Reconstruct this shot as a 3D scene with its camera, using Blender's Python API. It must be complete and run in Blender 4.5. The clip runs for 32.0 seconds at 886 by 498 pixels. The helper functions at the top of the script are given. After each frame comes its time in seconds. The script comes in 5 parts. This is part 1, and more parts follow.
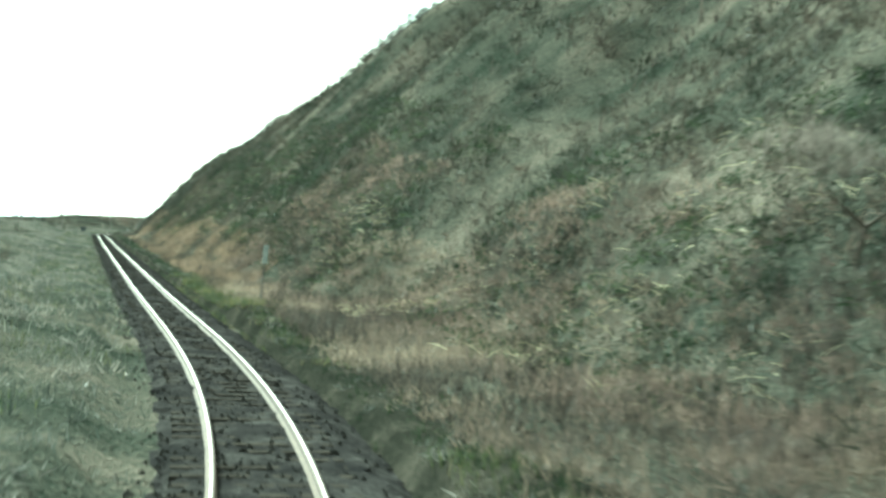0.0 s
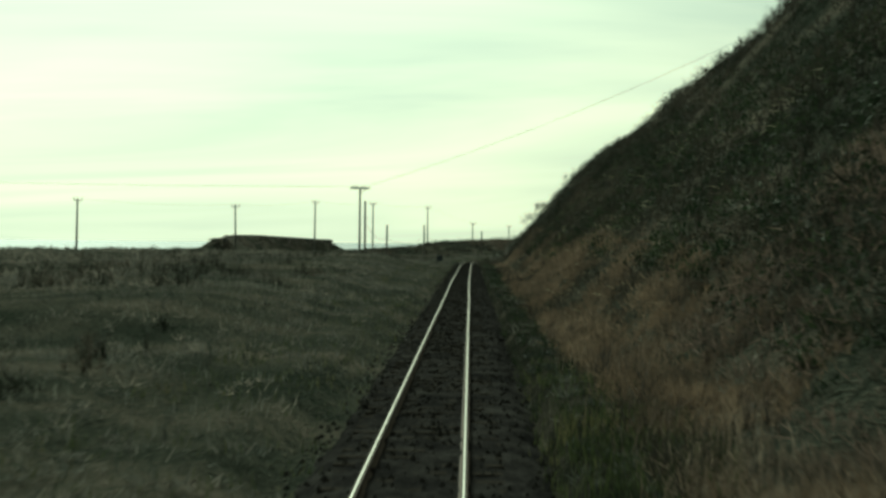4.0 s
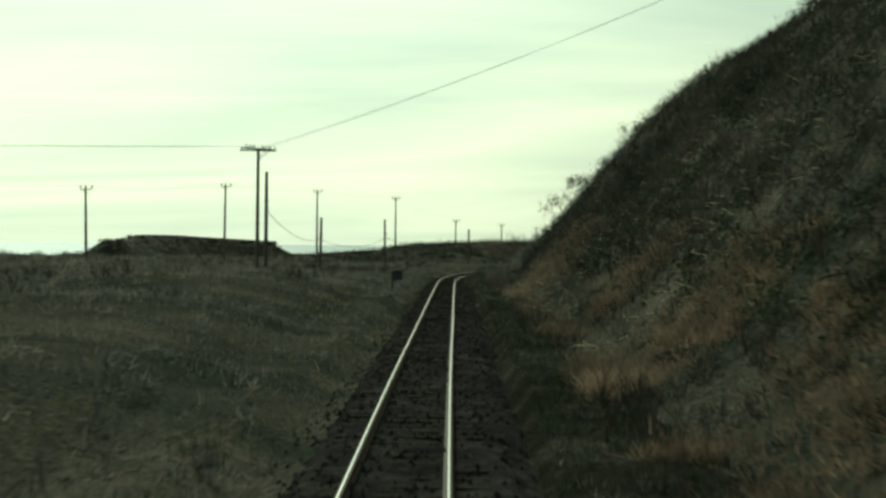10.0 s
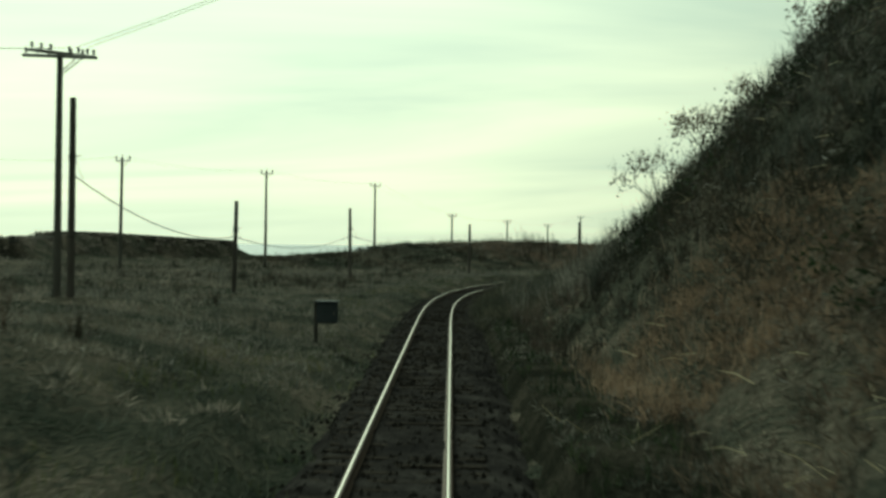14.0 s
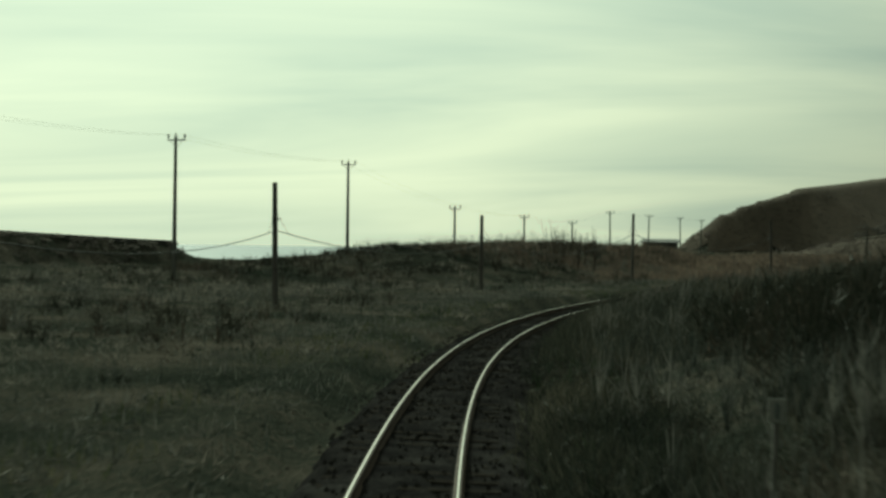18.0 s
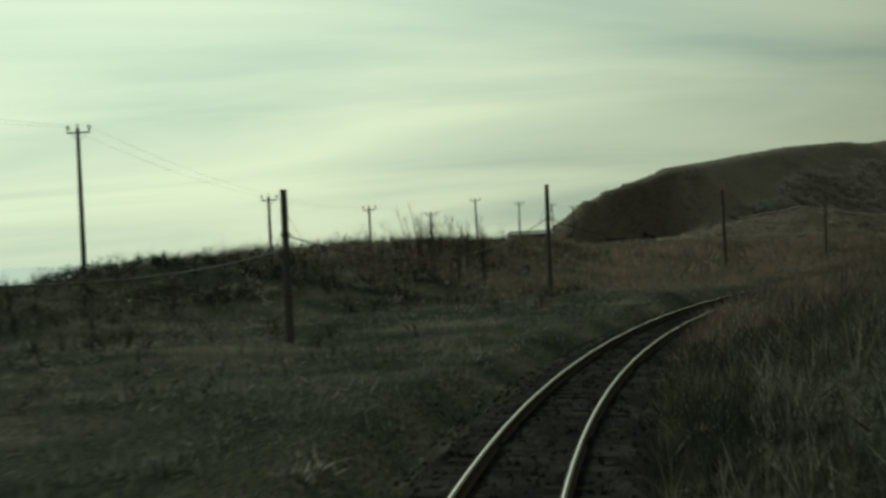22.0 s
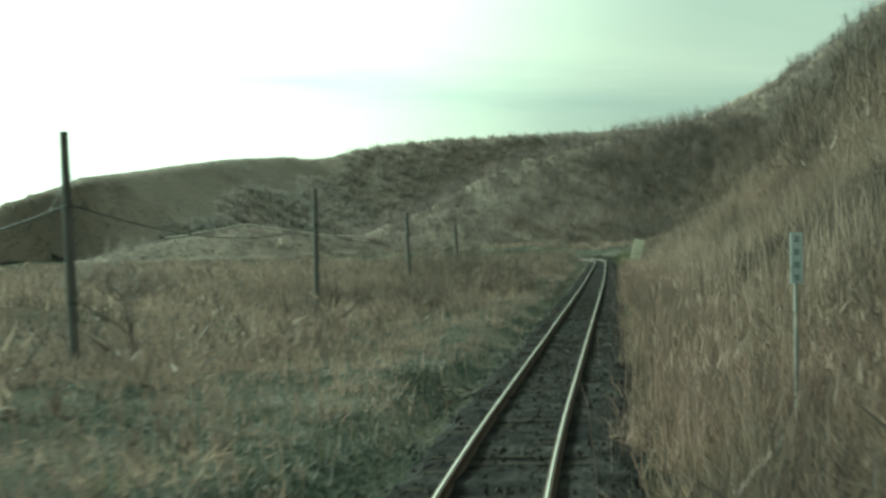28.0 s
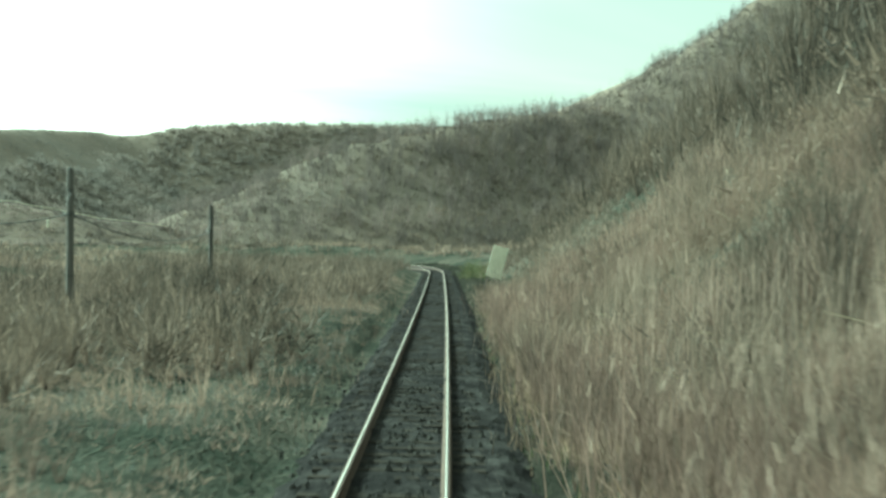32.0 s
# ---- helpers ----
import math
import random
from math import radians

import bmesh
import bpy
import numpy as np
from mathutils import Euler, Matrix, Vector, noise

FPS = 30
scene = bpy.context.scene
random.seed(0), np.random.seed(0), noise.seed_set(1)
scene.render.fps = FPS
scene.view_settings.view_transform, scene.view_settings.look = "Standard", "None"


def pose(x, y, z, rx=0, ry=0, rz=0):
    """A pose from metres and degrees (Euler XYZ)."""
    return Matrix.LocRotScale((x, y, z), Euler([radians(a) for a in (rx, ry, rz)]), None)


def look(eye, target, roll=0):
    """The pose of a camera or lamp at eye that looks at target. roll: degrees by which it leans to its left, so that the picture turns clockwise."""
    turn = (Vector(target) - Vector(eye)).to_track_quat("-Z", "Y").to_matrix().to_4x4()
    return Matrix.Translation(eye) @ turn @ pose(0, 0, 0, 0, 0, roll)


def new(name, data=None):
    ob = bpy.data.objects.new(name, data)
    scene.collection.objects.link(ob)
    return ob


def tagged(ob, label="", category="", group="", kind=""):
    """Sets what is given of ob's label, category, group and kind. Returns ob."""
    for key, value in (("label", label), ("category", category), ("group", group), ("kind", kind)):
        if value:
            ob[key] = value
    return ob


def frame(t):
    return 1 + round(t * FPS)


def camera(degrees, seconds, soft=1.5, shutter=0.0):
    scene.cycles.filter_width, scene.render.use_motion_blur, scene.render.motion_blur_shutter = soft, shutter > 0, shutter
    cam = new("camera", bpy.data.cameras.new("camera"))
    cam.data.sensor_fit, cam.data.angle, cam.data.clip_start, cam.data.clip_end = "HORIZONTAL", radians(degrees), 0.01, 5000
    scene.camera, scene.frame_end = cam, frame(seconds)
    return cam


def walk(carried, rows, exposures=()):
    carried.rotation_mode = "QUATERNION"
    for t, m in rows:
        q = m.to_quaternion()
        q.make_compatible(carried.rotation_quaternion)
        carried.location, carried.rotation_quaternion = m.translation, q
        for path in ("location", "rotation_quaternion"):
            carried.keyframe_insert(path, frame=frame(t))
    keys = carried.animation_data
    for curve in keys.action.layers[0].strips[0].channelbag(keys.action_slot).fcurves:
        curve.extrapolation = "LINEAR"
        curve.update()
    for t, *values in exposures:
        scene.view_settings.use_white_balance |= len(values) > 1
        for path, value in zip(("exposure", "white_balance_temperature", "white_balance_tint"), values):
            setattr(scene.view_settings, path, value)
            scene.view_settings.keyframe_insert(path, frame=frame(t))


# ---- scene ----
cam = camera(32.0, 32.0, 2.95, 0.55)
# t, x, y, z, yaw, pitch, roll: the eye rides over the right-hand rail
ROWS = [
    (0, 0.344, -0.000, 2.618, -0.357, -0.162, -4.712),
    (0.5, 0.193, 6.015, 2.615, 1.957, -0.410, -1.944),
    (1, -0.280, 12.012, 2.610, 4.671, -0.421, -2.630),
    (1.5, -1.026, 17.979, 2.606, 6.650, -0.322, -1.808),
    (2, -1.992, 23.913, 2.600, 9.627, -0.329, -2.182),
    (2.5, -3.124, 29.813, 2.594, 11.524, -0.380, -1.879),
    (3, -4.370, 35.681, 2.589, 12.719, -0.381, -1.466),
    (3.5, -5.681, 41.526, 2.583, 13.651, -0.341, -0.545),
    (4, -7.025, 47.358, 2.581, 13.832, -0.295, -0.572),
    (4.5, -8.371, 53.181, 2.579, 13.813, -0.248, -0.599),
    (5, -9.712, 59.001, 2.580, 13.788, -0.202, -0.626),
    (5.5, -11.043, 64.817, 2.580, 13.804, -0.155, -0.653),
    (6, -12.367, 70.629, 2.581, 13.619, -0.146, -0.581),
    (6.5, -13.688, 76.436, 2.581, 13.482, -0.197, -0.649),
    (7, -15.007, 82.235, 2.581, 13.357, -0.136, -0.463),
    (7.5, -16.323, 88.026, 2.581, 13.298, -0.095, -0.619),
    (8, -17.637, 93.809, 2.581, 13.253, -0.188, -0.757),
    (8.5, -18.948, 99.583, 2.581, 13.205, -0.240, -0.699),
    (9, -20.257, 105.343, 2.581, 13.183, -0.254, -0.752),
    (9.5, -21.563, 111.089, 2.581, 13.149, -0.212, -0.819),
    (10, -22.869, 116.822, 2.581, 13.171, -0.202, -0.634),
    (10.5, -24.174, 122.538, 2.581, 13.204, -0.211, -0.657),
    (11, -25.476, 128.234, 2.581, 13.207, -0.203, -0.568),
    (11.5, -26.773, 133.911, 2.580, 13.200, -0.248, -0.715),
    (12, -28.063, 139.569, 2.580, 13.188, -0.240, -0.794),
    (12.5, -29.343, 145.208, 2.580, 13.163, -0.295, -0.911),
    (13, -30.613, 150.828, 2.580, 13.134, -0.236, -0.799),
    (13.5, -31.876, 156.427, 2.581, 13.034, -0.239, -0.896),
    (14, -33.132, 162.006, 2.581, 13.001, -0.189, -0.861),
    (14.5, -34.385, 167.569, 2.581, 12.979, -0.165, -0.718),
    (15, -35.636, 173.122, 2.581, 13.073, -0.155, -0.743),
    (15.5, -36.885, 178.662, 2.580, 13.131, -0.146, -0.769),
    (16, -38.131, 184.192, 2.580, 13.162, -0.137, -0.794),
    (16.5, -39.372, 189.708, 2.581, 13.199, -0.127, -0.820),
    (17, -40.608, 195.208, 2.581, 13.238, -0.105, -0.942),
    (17.5, -41.842, 200.691, 2.581, 13.157, -0.176, -1.013),
    (18, -43.067, 206.158, 2.580, 13.100, -0.149, -0.783),
    (18.5, -44.284, 211.608, 2.579, 13.098, -0.029, -0.393),
    (19, -45.473, 217.044, 2.575, 13.067, 0.073, -0.467),
    (19.5, -46.618, 222.468, 2.571, 12.912, 0.042, -0.238),
    (20, -47.696, 227.885, 2.566, 12.544, -0.097, 0.768),
    (20.5, -48.680, 233.308, 2.562, 11.680, -0.101, 1.519),
    (21, -49.555, 238.748, 2.559, 10.427, -0.151, 2.515),
    (21.5, -50.297, 244.208, 2.556, 9.119, -0.153, 2.663),
    (22, -50.893, 249.686, 2.555, 7.396, -0.146, 2.614),
    (22.5, -51.330, 255.179, 2.553, 5.665, -0.163, 2.171),
    (23, -51.606, 260.683, 2.553, 3.878, -0.118, 1.901),
    (23.5, -51.715, 266.194, 2.554, 2.100, -0.125, 1.921),
    (24, -51.661, 271.706, 2.555, 0.333, -0.019, 2.087),
    (24.5, -51.450, 277.213, 2.556, -1.252, 0.064, 2.114),
    (25, -51.084, 282.703, 2.557, -2.789, 0.020, 2.040),
    (25.5, -50.568, 288.174, 2.557, -4.400, 0.009, 1.959),
    (26, -49.900, 293.619, 2.555, -6.036, -0.019, 1.825),
    (26.5, -49.077, 299.030, 2.553, -7.767, -0.047, 1.691),
    (27, -48.095, 304.397, 2.552, -9.595, -0.075, 1.556),
    (27.5, -46.946, 309.714, 2.550, -11.516, -0.102, 1.422),
    (28, -45.641, 314.980, 2.552, -13.267, -0.173, 2.083),
    (28.5, -44.180, 320.195, 2.556, -14.934, -0.254, 1.744),
    (29, -42.591, 325.367, 2.563, -16.530, -0.246, 1.740),
    (29.5, -40.903, 330.504, 2.570, -17.898, -0.314, 1.687),
    (30, -39.144, 335.614, 2.575, -18.868, -0.397, 0.389),
    (30.5, -37.349, 340.708, 2.580, -19.285, -0.416, 0.245),
    (31, -35.533, 345.798, 2.581, -19.317, -0.424, -0.315),
    (31.5, -33.712, 350.884, 2.581, -19.541, -0.322, -0.464),
    (32, -31.892, 355.970, 2.581, -19.438, -0.274, -1.055),
]
EXPOSURES = [
    (0.0, 2.45, 5400, -28), (1.0, 2.05, 5450, -28), (1.8, 1.18, 5850, -33), (2.6, 0.14, 6150, -34), (3.3, -0.15, 6180, -31), (6.0, -0.22, 6200, -27),
    (13.0, -0.18, 6200, -27), (19.0, -0.56, 6180, -25), (22.0, -0.60, 6130, -24), (23.2, -0.24, 6030, -22.5), (25.5, 0.38, 5880, -32), (28.0, 1.28, 5480, -35), (29.0, 1.42, 5430, -33), (30.0, 1.7, 5380, -30), (31.0, 1.86, 5280, -32), (32.0, 1.88, 5250, -35),
]
walk(cam, [(t, pose(x, y, z, 90 + pitch, roll, yaw)) for t, x, y, z, yaw, pitch, roll in ROWS], EXPOSURES)

# the line's bends: metres along it, and 1 / radius (left turns positive)
BEND_AT = [-15.0, -3.9, 7.2, 18.2, 29.3, 40.4, 51.5, 62.5, 73.6, 84.7, 95.8, 106.8, 117.9, 129.0, 140.1, 151.1, 162.2, 173.3, 184.4, 195.4, 206.5, 217.6, 228.7, 239.7, 250.8, 261.9, 273.0, 284.0, 295.1, 306.2, 317.3, 328.3, 339.4, 350.5, 361.6, 372.6, 383.7, 394.8, 405.9, 417.0, 428.0, 439.1, 450.2, 461.3, 472.3, 483.4, 494.5, 512.0, 520.0, 592.0, 604.0, 660.0]
BENDS = [0.01364, 0.01119, 0.00873, 0.00619, 0.00337, 0.00075, -0.00045, -0.00024, 0.00007, -0.00002, -0.00007, 0.00005, 0.00012, 0.00003, -0.00016, -0.00023, 0.00003, 0.00012, -0.00012, -0.00007, 0.00015, -0.00048, -0.00233, -0.00410, -0.00506, -0.00561, -0.00539, -0.00491, -0.00492, -0.00558, -0.00621, -0.00481, -0.00175, 0.00007, 0.00004, -0.00011, 0.00012, 0.00010, 0.00006, 0.00011, 0.00011, 0.00006, 0.00003, -0.00001, 0.00003, 0.00024, 0.00069, 0.01200, 0.02000, 0.02000, 0.00000, 0.00000]

# ---- world, sun ----
SUN_YAW, SUN_ELEV = 30.0, 30.0          # degrees: to the left of the y axis, above the horizon
sun_dir = Vector((-math.sin(radians(SUN_YAW)) * math.cos(radians(SUN_ELEV)), math.cos(radians(SUN_YAW)) * math.cos(radians(SUN_ELEV)), math.sin(radians(SUN_ELEV))))


def make_world():
    world = bpy.data.worlds.new("sky")
    scene.world = world
    world.use_nodes = True
    nt = world.node_tree
    nt.nodes.clear()
    N, L = nt.nodes.new, nt.links.new
    out, bg = N("ShaderNodeOutputWorld"), N("ShaderNodeBackground")
    sky = N("ShaderNodeTexSky")
    sky.sky_type, sky.sun_disc = "NISHITA", False
    sky.sun_elevation, sky.sun_rotation = radians(SUN_ELEV), radians(-SUN_YAW)
    sky.air_density, sky.dust_density, sky.ozone_density = 1.0, 3.0, 1.0
    co = N("ShaderNodeTexCoord")
    # thin streaks of cloud on a flat layer: the direction divided by its height
    sep = N("ShaderNodeSeparateXYZ")
    L(co.outputs["Generated"], sep.inputs[0])
    up = N("ShaderNodeMath")
    up.operation = "MAXIMUM"
    up.inputs[1].default_value = 0.0
    L(sep.outputs[2], up.inputs[0])
    lift = N("ShaderNodeMath")
    lift.operation = "ADD"
    lift.inputs[1].default_value = 0.10
    L(up.outputs[0], lift.inputs[0])
    flat = N("ShaderNodeVectorMath")
    flat.operation = "DIVIDE"
    comb = N("ShaderNodeCombineXYZ")
    for i in range(3):
        L(lift.outputs[0], comb.inputs[i])
    L(co.outputs["Generated"], flat.inputs[0])
    L(comb.outputs[0], flat.inputs[1])
    turn = N("ShaderNodeMapping")
    turn.inputs["Rotation"].default_value = (0, 0, radians(20))
    turn.inputs["Scale"].default_value = (0.42, 0.8, 0.0)
    L(flat.outputs[0], turn.inputs[0])
    cl = N("ShaderNodeTexNoise")
    cl.inputs["Scale"].default_value, cl.inputs["Detail"].default_value, cl.inputs["Roughness"].default_value = 0.62, 5.0, 0.5
    cl.inputs["Distortion"].default_value = 1.0
    L(turn.outputs[0], cl.inputs["Vector"])
    ramp = N("ShaderNodeValToRGB")
    ramp.color_ramp.elements[0].position, ramp.color_ramp.elements[0].color = 0.28, (0.575, 0.60, 0.545, 1)
    ramp.color_ramp.elements[1].position, ramp.color_ramp.elements[1].color = 0.64, (1.0, 0.92, 0.745, 1)
    L(cl.outputs["Fac"], ramp.inputs[0])
    # the veiled sun brightens the cloud around it
    dot = N("ShaderNodeVectorMath")
    dot.operation = "DOT_PRODUCT"
    dot.inputs[1].default_value = sun_dir
    L(co.outputs["Generated"], dot.inputs[0])
    glow = N("ShaderNodeMapRange")
    glow.interpolation_type = "SMOOTHSTEP"
    glow.inputs["From Min"].default_value, glow.inputs["From Max"].default_value = 0.57, 1.0
    glow.inputs["To Min"].default_value, glow.inputs["To Max"].default_value = SKY_LOW, SKY_HIGH
    L(dot.outputs["Value"], glow.inputs["Value"])
    lit = N("ShaderNodeVectorMath")
    lit.operation = "SCALE"
    L(ramp.outputs[0], lit.inputs[0])
    L(glow.outputs[0], lit.inputs["Scale"])
    dim = N("ShaderNodeVectorMath")
    dim.operation = "SCALE"
    dim.inputs["Scale"].default_value = 0.05
    L(sky.outputs[0], dim.inputs[0])
    mix = N("ShaderNodeMix")
    mix.data_type = "RGBA"
    mix.inputs["Factor"].default_value = 0.85
    L(dim.outputs[0], mix.inputs["A"])
    L(lit.outputs[0], mix.inputs["B"])
    L(mix.outputs["Result"], bg.inputs["Color"])
    bg.inputs["Strength"].default_value = 1.0
    L(bg.outputs[0], out.inputs[0])


SKY_LOW, SKY_HIGH = 0.33, 1.85
make_world()
sun_lamp = new("sun", bpy.data.lights.new("sun", "SUN"))
sun_lamp.data.energy, sun_lamp.data.angle, sun_lamp.data.color = 5.0, radians(12), (1.0, 0.945, 0.85)
sun_lamp.matrix_world = look((0, 0, 60), tuple(Vector((0, 0, 60)) - sun_dir * 10))


# ---- materials ----
def principled(name, rough=0.8, metal=0.0):
    m = bpy.data.materials.new(name)
    m.use_nodes = True
    b = m.node_tree.nodes["Principled BSDF"]
    b.inputs["Roughness"].default_value, b.inputs["Metallic"].default_value = rough, metal
    b.inputs["Specular IOR Level"].default_value = 0.3
    return m, m.node_tree, b


def noise_mat(name, stops, scale, rough=0.9, metal=0.0, fine=8.0, bump=0.3, dist=0.05, stretch=(1, 1, 1), spec=0.3, obj=False):
    """Two scales of noise through a colour ramp, with relief."""
    m, nt, b = principled(name, rough, metal)
    b.inputs["Specular IOR Level"].default_value = spec
    N, L = nt.nodes.new, nt.links.new
    co, mp = N("ShaderNodeTexCoord"), N("ShaderNodeMapping")
    geo = N("ShaderNodeNewGeometry")
    mp.inputs["Scale"].default_value = stretch
    L(co.outputs["Object"] if obj else geo.outputs["Position"], mp.inputs[0])
    n1, n2 = N("ShaderNodeTexNoise"), N("ShaderNodeTexNoise")
    n1.inputs["Scale"].default_value, n1.inputs["Detail"].default_value = scale, 5
    n2.inputs["Scale"].default_value, n2.inputs["Detail"].default_value = scale * fine, 6
    L(mp.outputs[0], n1.inputs["Vector"])
    L(mp.outputs[0], n2.inputs["Vector"])
    mx = N("ShaderNodeMix")
    mx.inputs["Factor"].default_value = 0.45
    L(n1.outputs["Fac"], mx.inputs["A"])
    L(n2.outputs["Fac"], mx.inputs["B"])
    rp = N("ShaderNodeValToRGB")
    while len(rp.color_ramp.elements) < len(stops):
        rp.color_ramp.elements.new(0.5)
    for e, (p, c) in zip(rp.color_ramp.elements, stops):
        e.position, e.color = p, (*c, 1)
    L(mx.outputs["Result"], rp.inputs[0])
    L(rp.outputs[0], b.inputs["Base Color"])
    if bump:
        bp = N("ShaderNodeBump")
        bp.inputs["Strength"].default_value, bp.inputs["Distance"].default_value = bump, dist
        L(n2.outputs["Fac"], bp.inputs["Height"])
        L(bp.outputs[0], b.inputs["Normal"])
    return m


def plant_mat(name, stops, patch=0.12, see_through=0.25, even=0.62):
    """Stalks and leaves: every island its own shade, and slow patches over the ground."""
    m, nt, b = principled(name, 0.75)
    b.inputs["Specular IOR Level"].default_value = 0.06
    N, L = nt.nodes.new, nt.links.new
    geo, n1 = N("ShaderNodeNewGeometry"), N("ShaderNodeTexNoise")
    n1.inputs["Scale"].default_value, n1.inputs["Detail"].default_value = patch, 3
    L(geo.outputs["Position"], n1.inputs["Vector"])
    mx = N("ShaderNodeMix")
    mx.inputs["Factor"].default_value = even
    wide = N("ShaderNodeMapRange")
    wide.inputs["From Min"].default_value, wide.inputs["From Max"].default_value = 0.32, 0.68
    L(n1.outputs["Fac"], wide.inputs["Value"])
    L(geo.outputs["Random Per Island"], mx.inputs["A"])
    L(wide.outputs[0], mx.inputs["B"])
    rp = N("ShaderNodeValToRGB")
    while len(rp.color_ramp.elements) < len(stops):
        rp.color_ramp.elements.new(0.5)
    for e, (p, c) in zip(rp.color_ramp.elements, stops):
        e.position, e.color = p, (*c, 1)
    L(mx.outputs["Result"], rp.inputs[0])
    L(rp.outputs[0], b.inputs["Base Color"])
    tr, ms = N("ShaderNodeBsdfTranslucent"), N("ShaderNodeMixShader")
    ms.inputs[0].default_value = see_through
    L(rp.outputs[0], tr.inputs[0])
    out = nt.nodes["Material Output"]
    L(b.outputs[0], ms.inputs[1])
    L(tr.outputs[0], ms.inputs[2])
    L(ms.outputs[0], out.inputs[0])
    return m


M_EARTH = noise_mat("winter earth", [(0.38, (0.025, 0.0308, 0.0238)), (0.47, (0.052, 0.0557, 0.0456)), (0.55, (0.0893, 0.0823, 0.0672)), (0.66, (0.1621, 0.1399, 0.1172))], 0.22, 1.0, fine=40, bump=1.0, dist=0.5, spec=0.0)
M_SHOULDER = noise_mat("dark cindery earth", [(0.38, (0.0104, 0.0117, 0.0091)), (0.5, (0.0208, 0.0208, 0.0169)), (0.64, (0.0546, 0.0494, 0.0403))], 0.5, 1.0, fine=20, bump=1.0, dist=0.25, spec=0.0)
M_BALLAST = noise_mat("oily ballast", [(0.35, (0.0091, 0.0091, 0.0096)), (0.5, (0.0184, 0.0174, 0.0173)), (0.66, (0.0442, 0.0422, 0.0403))], 1.3, 1.0, fine=9, bump=1.0, dist=0.06, spec=0.0)
M_SLEEPER = noise_mat("weathered sleeper", [(0.3, (0.0143, 0.013, 0.0117)), (0.7, (0.0442, 0.039, 0.0338))], 3.0, 1.0, bump=0.5, dist=0.02, spec=0.0)
M_RAILHEAD = noise_mat("polished rail head", [(0.3, (0.62, 0.60, 0.56)), (0.7, (0.76, 0.74, 0.70))], 2.0, 0.24, 1.0, bump=0.05, dist=0.002)
M_RAILSIDE = noise_mat("rusty rail side", [(0.3, (0.030, 0.018, 0.012)), (0.7, (0.065, 0.038, 0.024))], 4.0, 0.95, 0.0, bump=0.3, dist=0.004)
M_STONE = noise_mat("ballast stone", [(0.3, (0.012, 0.0115, 0.011)), (0.5, (0.026, 0.025, 0.023)), (0.7, (0.075, 0.071, 0.066))], 9.0, 1.0, bump=0.4, dist=0.02, spec=0.0)
M_WOODPOLE = noise_mat("weathered pole wood", [(0.3, (0.0633, 0.0575, 0.0532)), (0.7, (0.161, 0.15, 0.14))], 1.2, 0.85, stretch=(1, 1, 0.12), bump=0.4, dist=0.02)
M_CONCRETE = noise_mat("grey pole concrete", [(0.3, (0.10, 0.10, 0.095)), (0.7, (0.19, 0.188, 0.175))], 0.9, 0.9, stretch=(1, 1, 0.3), bump=0.2, dist=0.01, spec=0.1)
M_STEEL = noise_mat("galvanised steel", [(0.3, (0.22, 0.22, 0.21)), (0.7, (0.40, 0.40, 0.385))], 5.0, 0.45, 0.7, bump=0.1, dist=0.003)
M_PORCELAIN = noise_mat("grey insulator porcelain", [(0.3, (0.20, 0.20, 0.20)), (0.7, (0.34, 0.34, 0.33))], 6.0, 0.25, bump=0.0)
M_CABLE = noise_mat("black cable sheath", [(0.3, (0.02, 0.02, 0.02)), (0.7, (0.045, 0.045, 0.045))], 3.0, 0.6, bump=0.0)
M_SIGNWHITE = noise_mat("faded white sign enamel", [(0.25, (0.294, 0.350, 0.364)), (0.7, (0.490, 0.532, 0.532))], 3.0, 0.5, bump=0.08, dist=0.003)
M_SIGNINK = noise_mat("dark sign ink", [(0.3, (0.05, 0.07, 0.08)), (0.7, (0.12, 0.14, 0.15))], 8.0, 0.6, bump=0.0)
M_BOARD = noise_mat("weathered cream paint", [(0.25, (0.48, 0.44, 0.33)), (0.7, (0.80, 0.76, 0.62))], 2.0, 0.7, bump=0.2, dist=0.006)
M_MARKER = noise_mat("dull white paint", [(0.3, (0.22, 0.225, 0.21)), (0.7, (0.36, 0.36, 0.33))], 4.0, 0.7, bump=0.15, dist=0.004)
M_BOXGREY = noise_mat("blue-grey cabinet paint", [(0.3, (0.055, 0.068, 0.080)), (0.7, (0.095, 0.110, 0.125))], 2.5, 0.8, bump=0.1, dist=0.004, spec=0.08)
M_ROOF = noise_mat("dark sheet roof", [(0.3, (0.035, 0.036, 0.036)), (0.7, (0.085, 0.083, 0.08))], 1.5, 0.6, bump=0.2, dist=0.01)
M_SIDING = noise_mat("grey board siding", [(0.3, (0.09, 0.088, 0.08)), (0.7, (0.18, 0.175, 0.16))], 1.2, 0.8, bump=0.2, dist=0.01)
M_COPING = noise_mat("dark weathered concrete", [(0.3, (0.045, 0.045, 0.042)), (0.7, (0.12, 0.118, 0.11))], 0.5, 0.9, bump=0.3, dist=0.03)
M_GLASS = noise_mat("dark window glass", [(0.3, (0.02, 0.022, 0.024)), (0.7, (0.035, 0.037, 0.04))], 1.0, 0.08, bump=0.0, spec=0.5)
M_SEA = noise_mat("grey sea", [(0.3, (0.10, 0.135, 0.145)), (0.7, (0.14, 0.175, 0.185))], 0.02, 0.7, fine=30, bump=0.4, dist=0.5, spec=0.22)
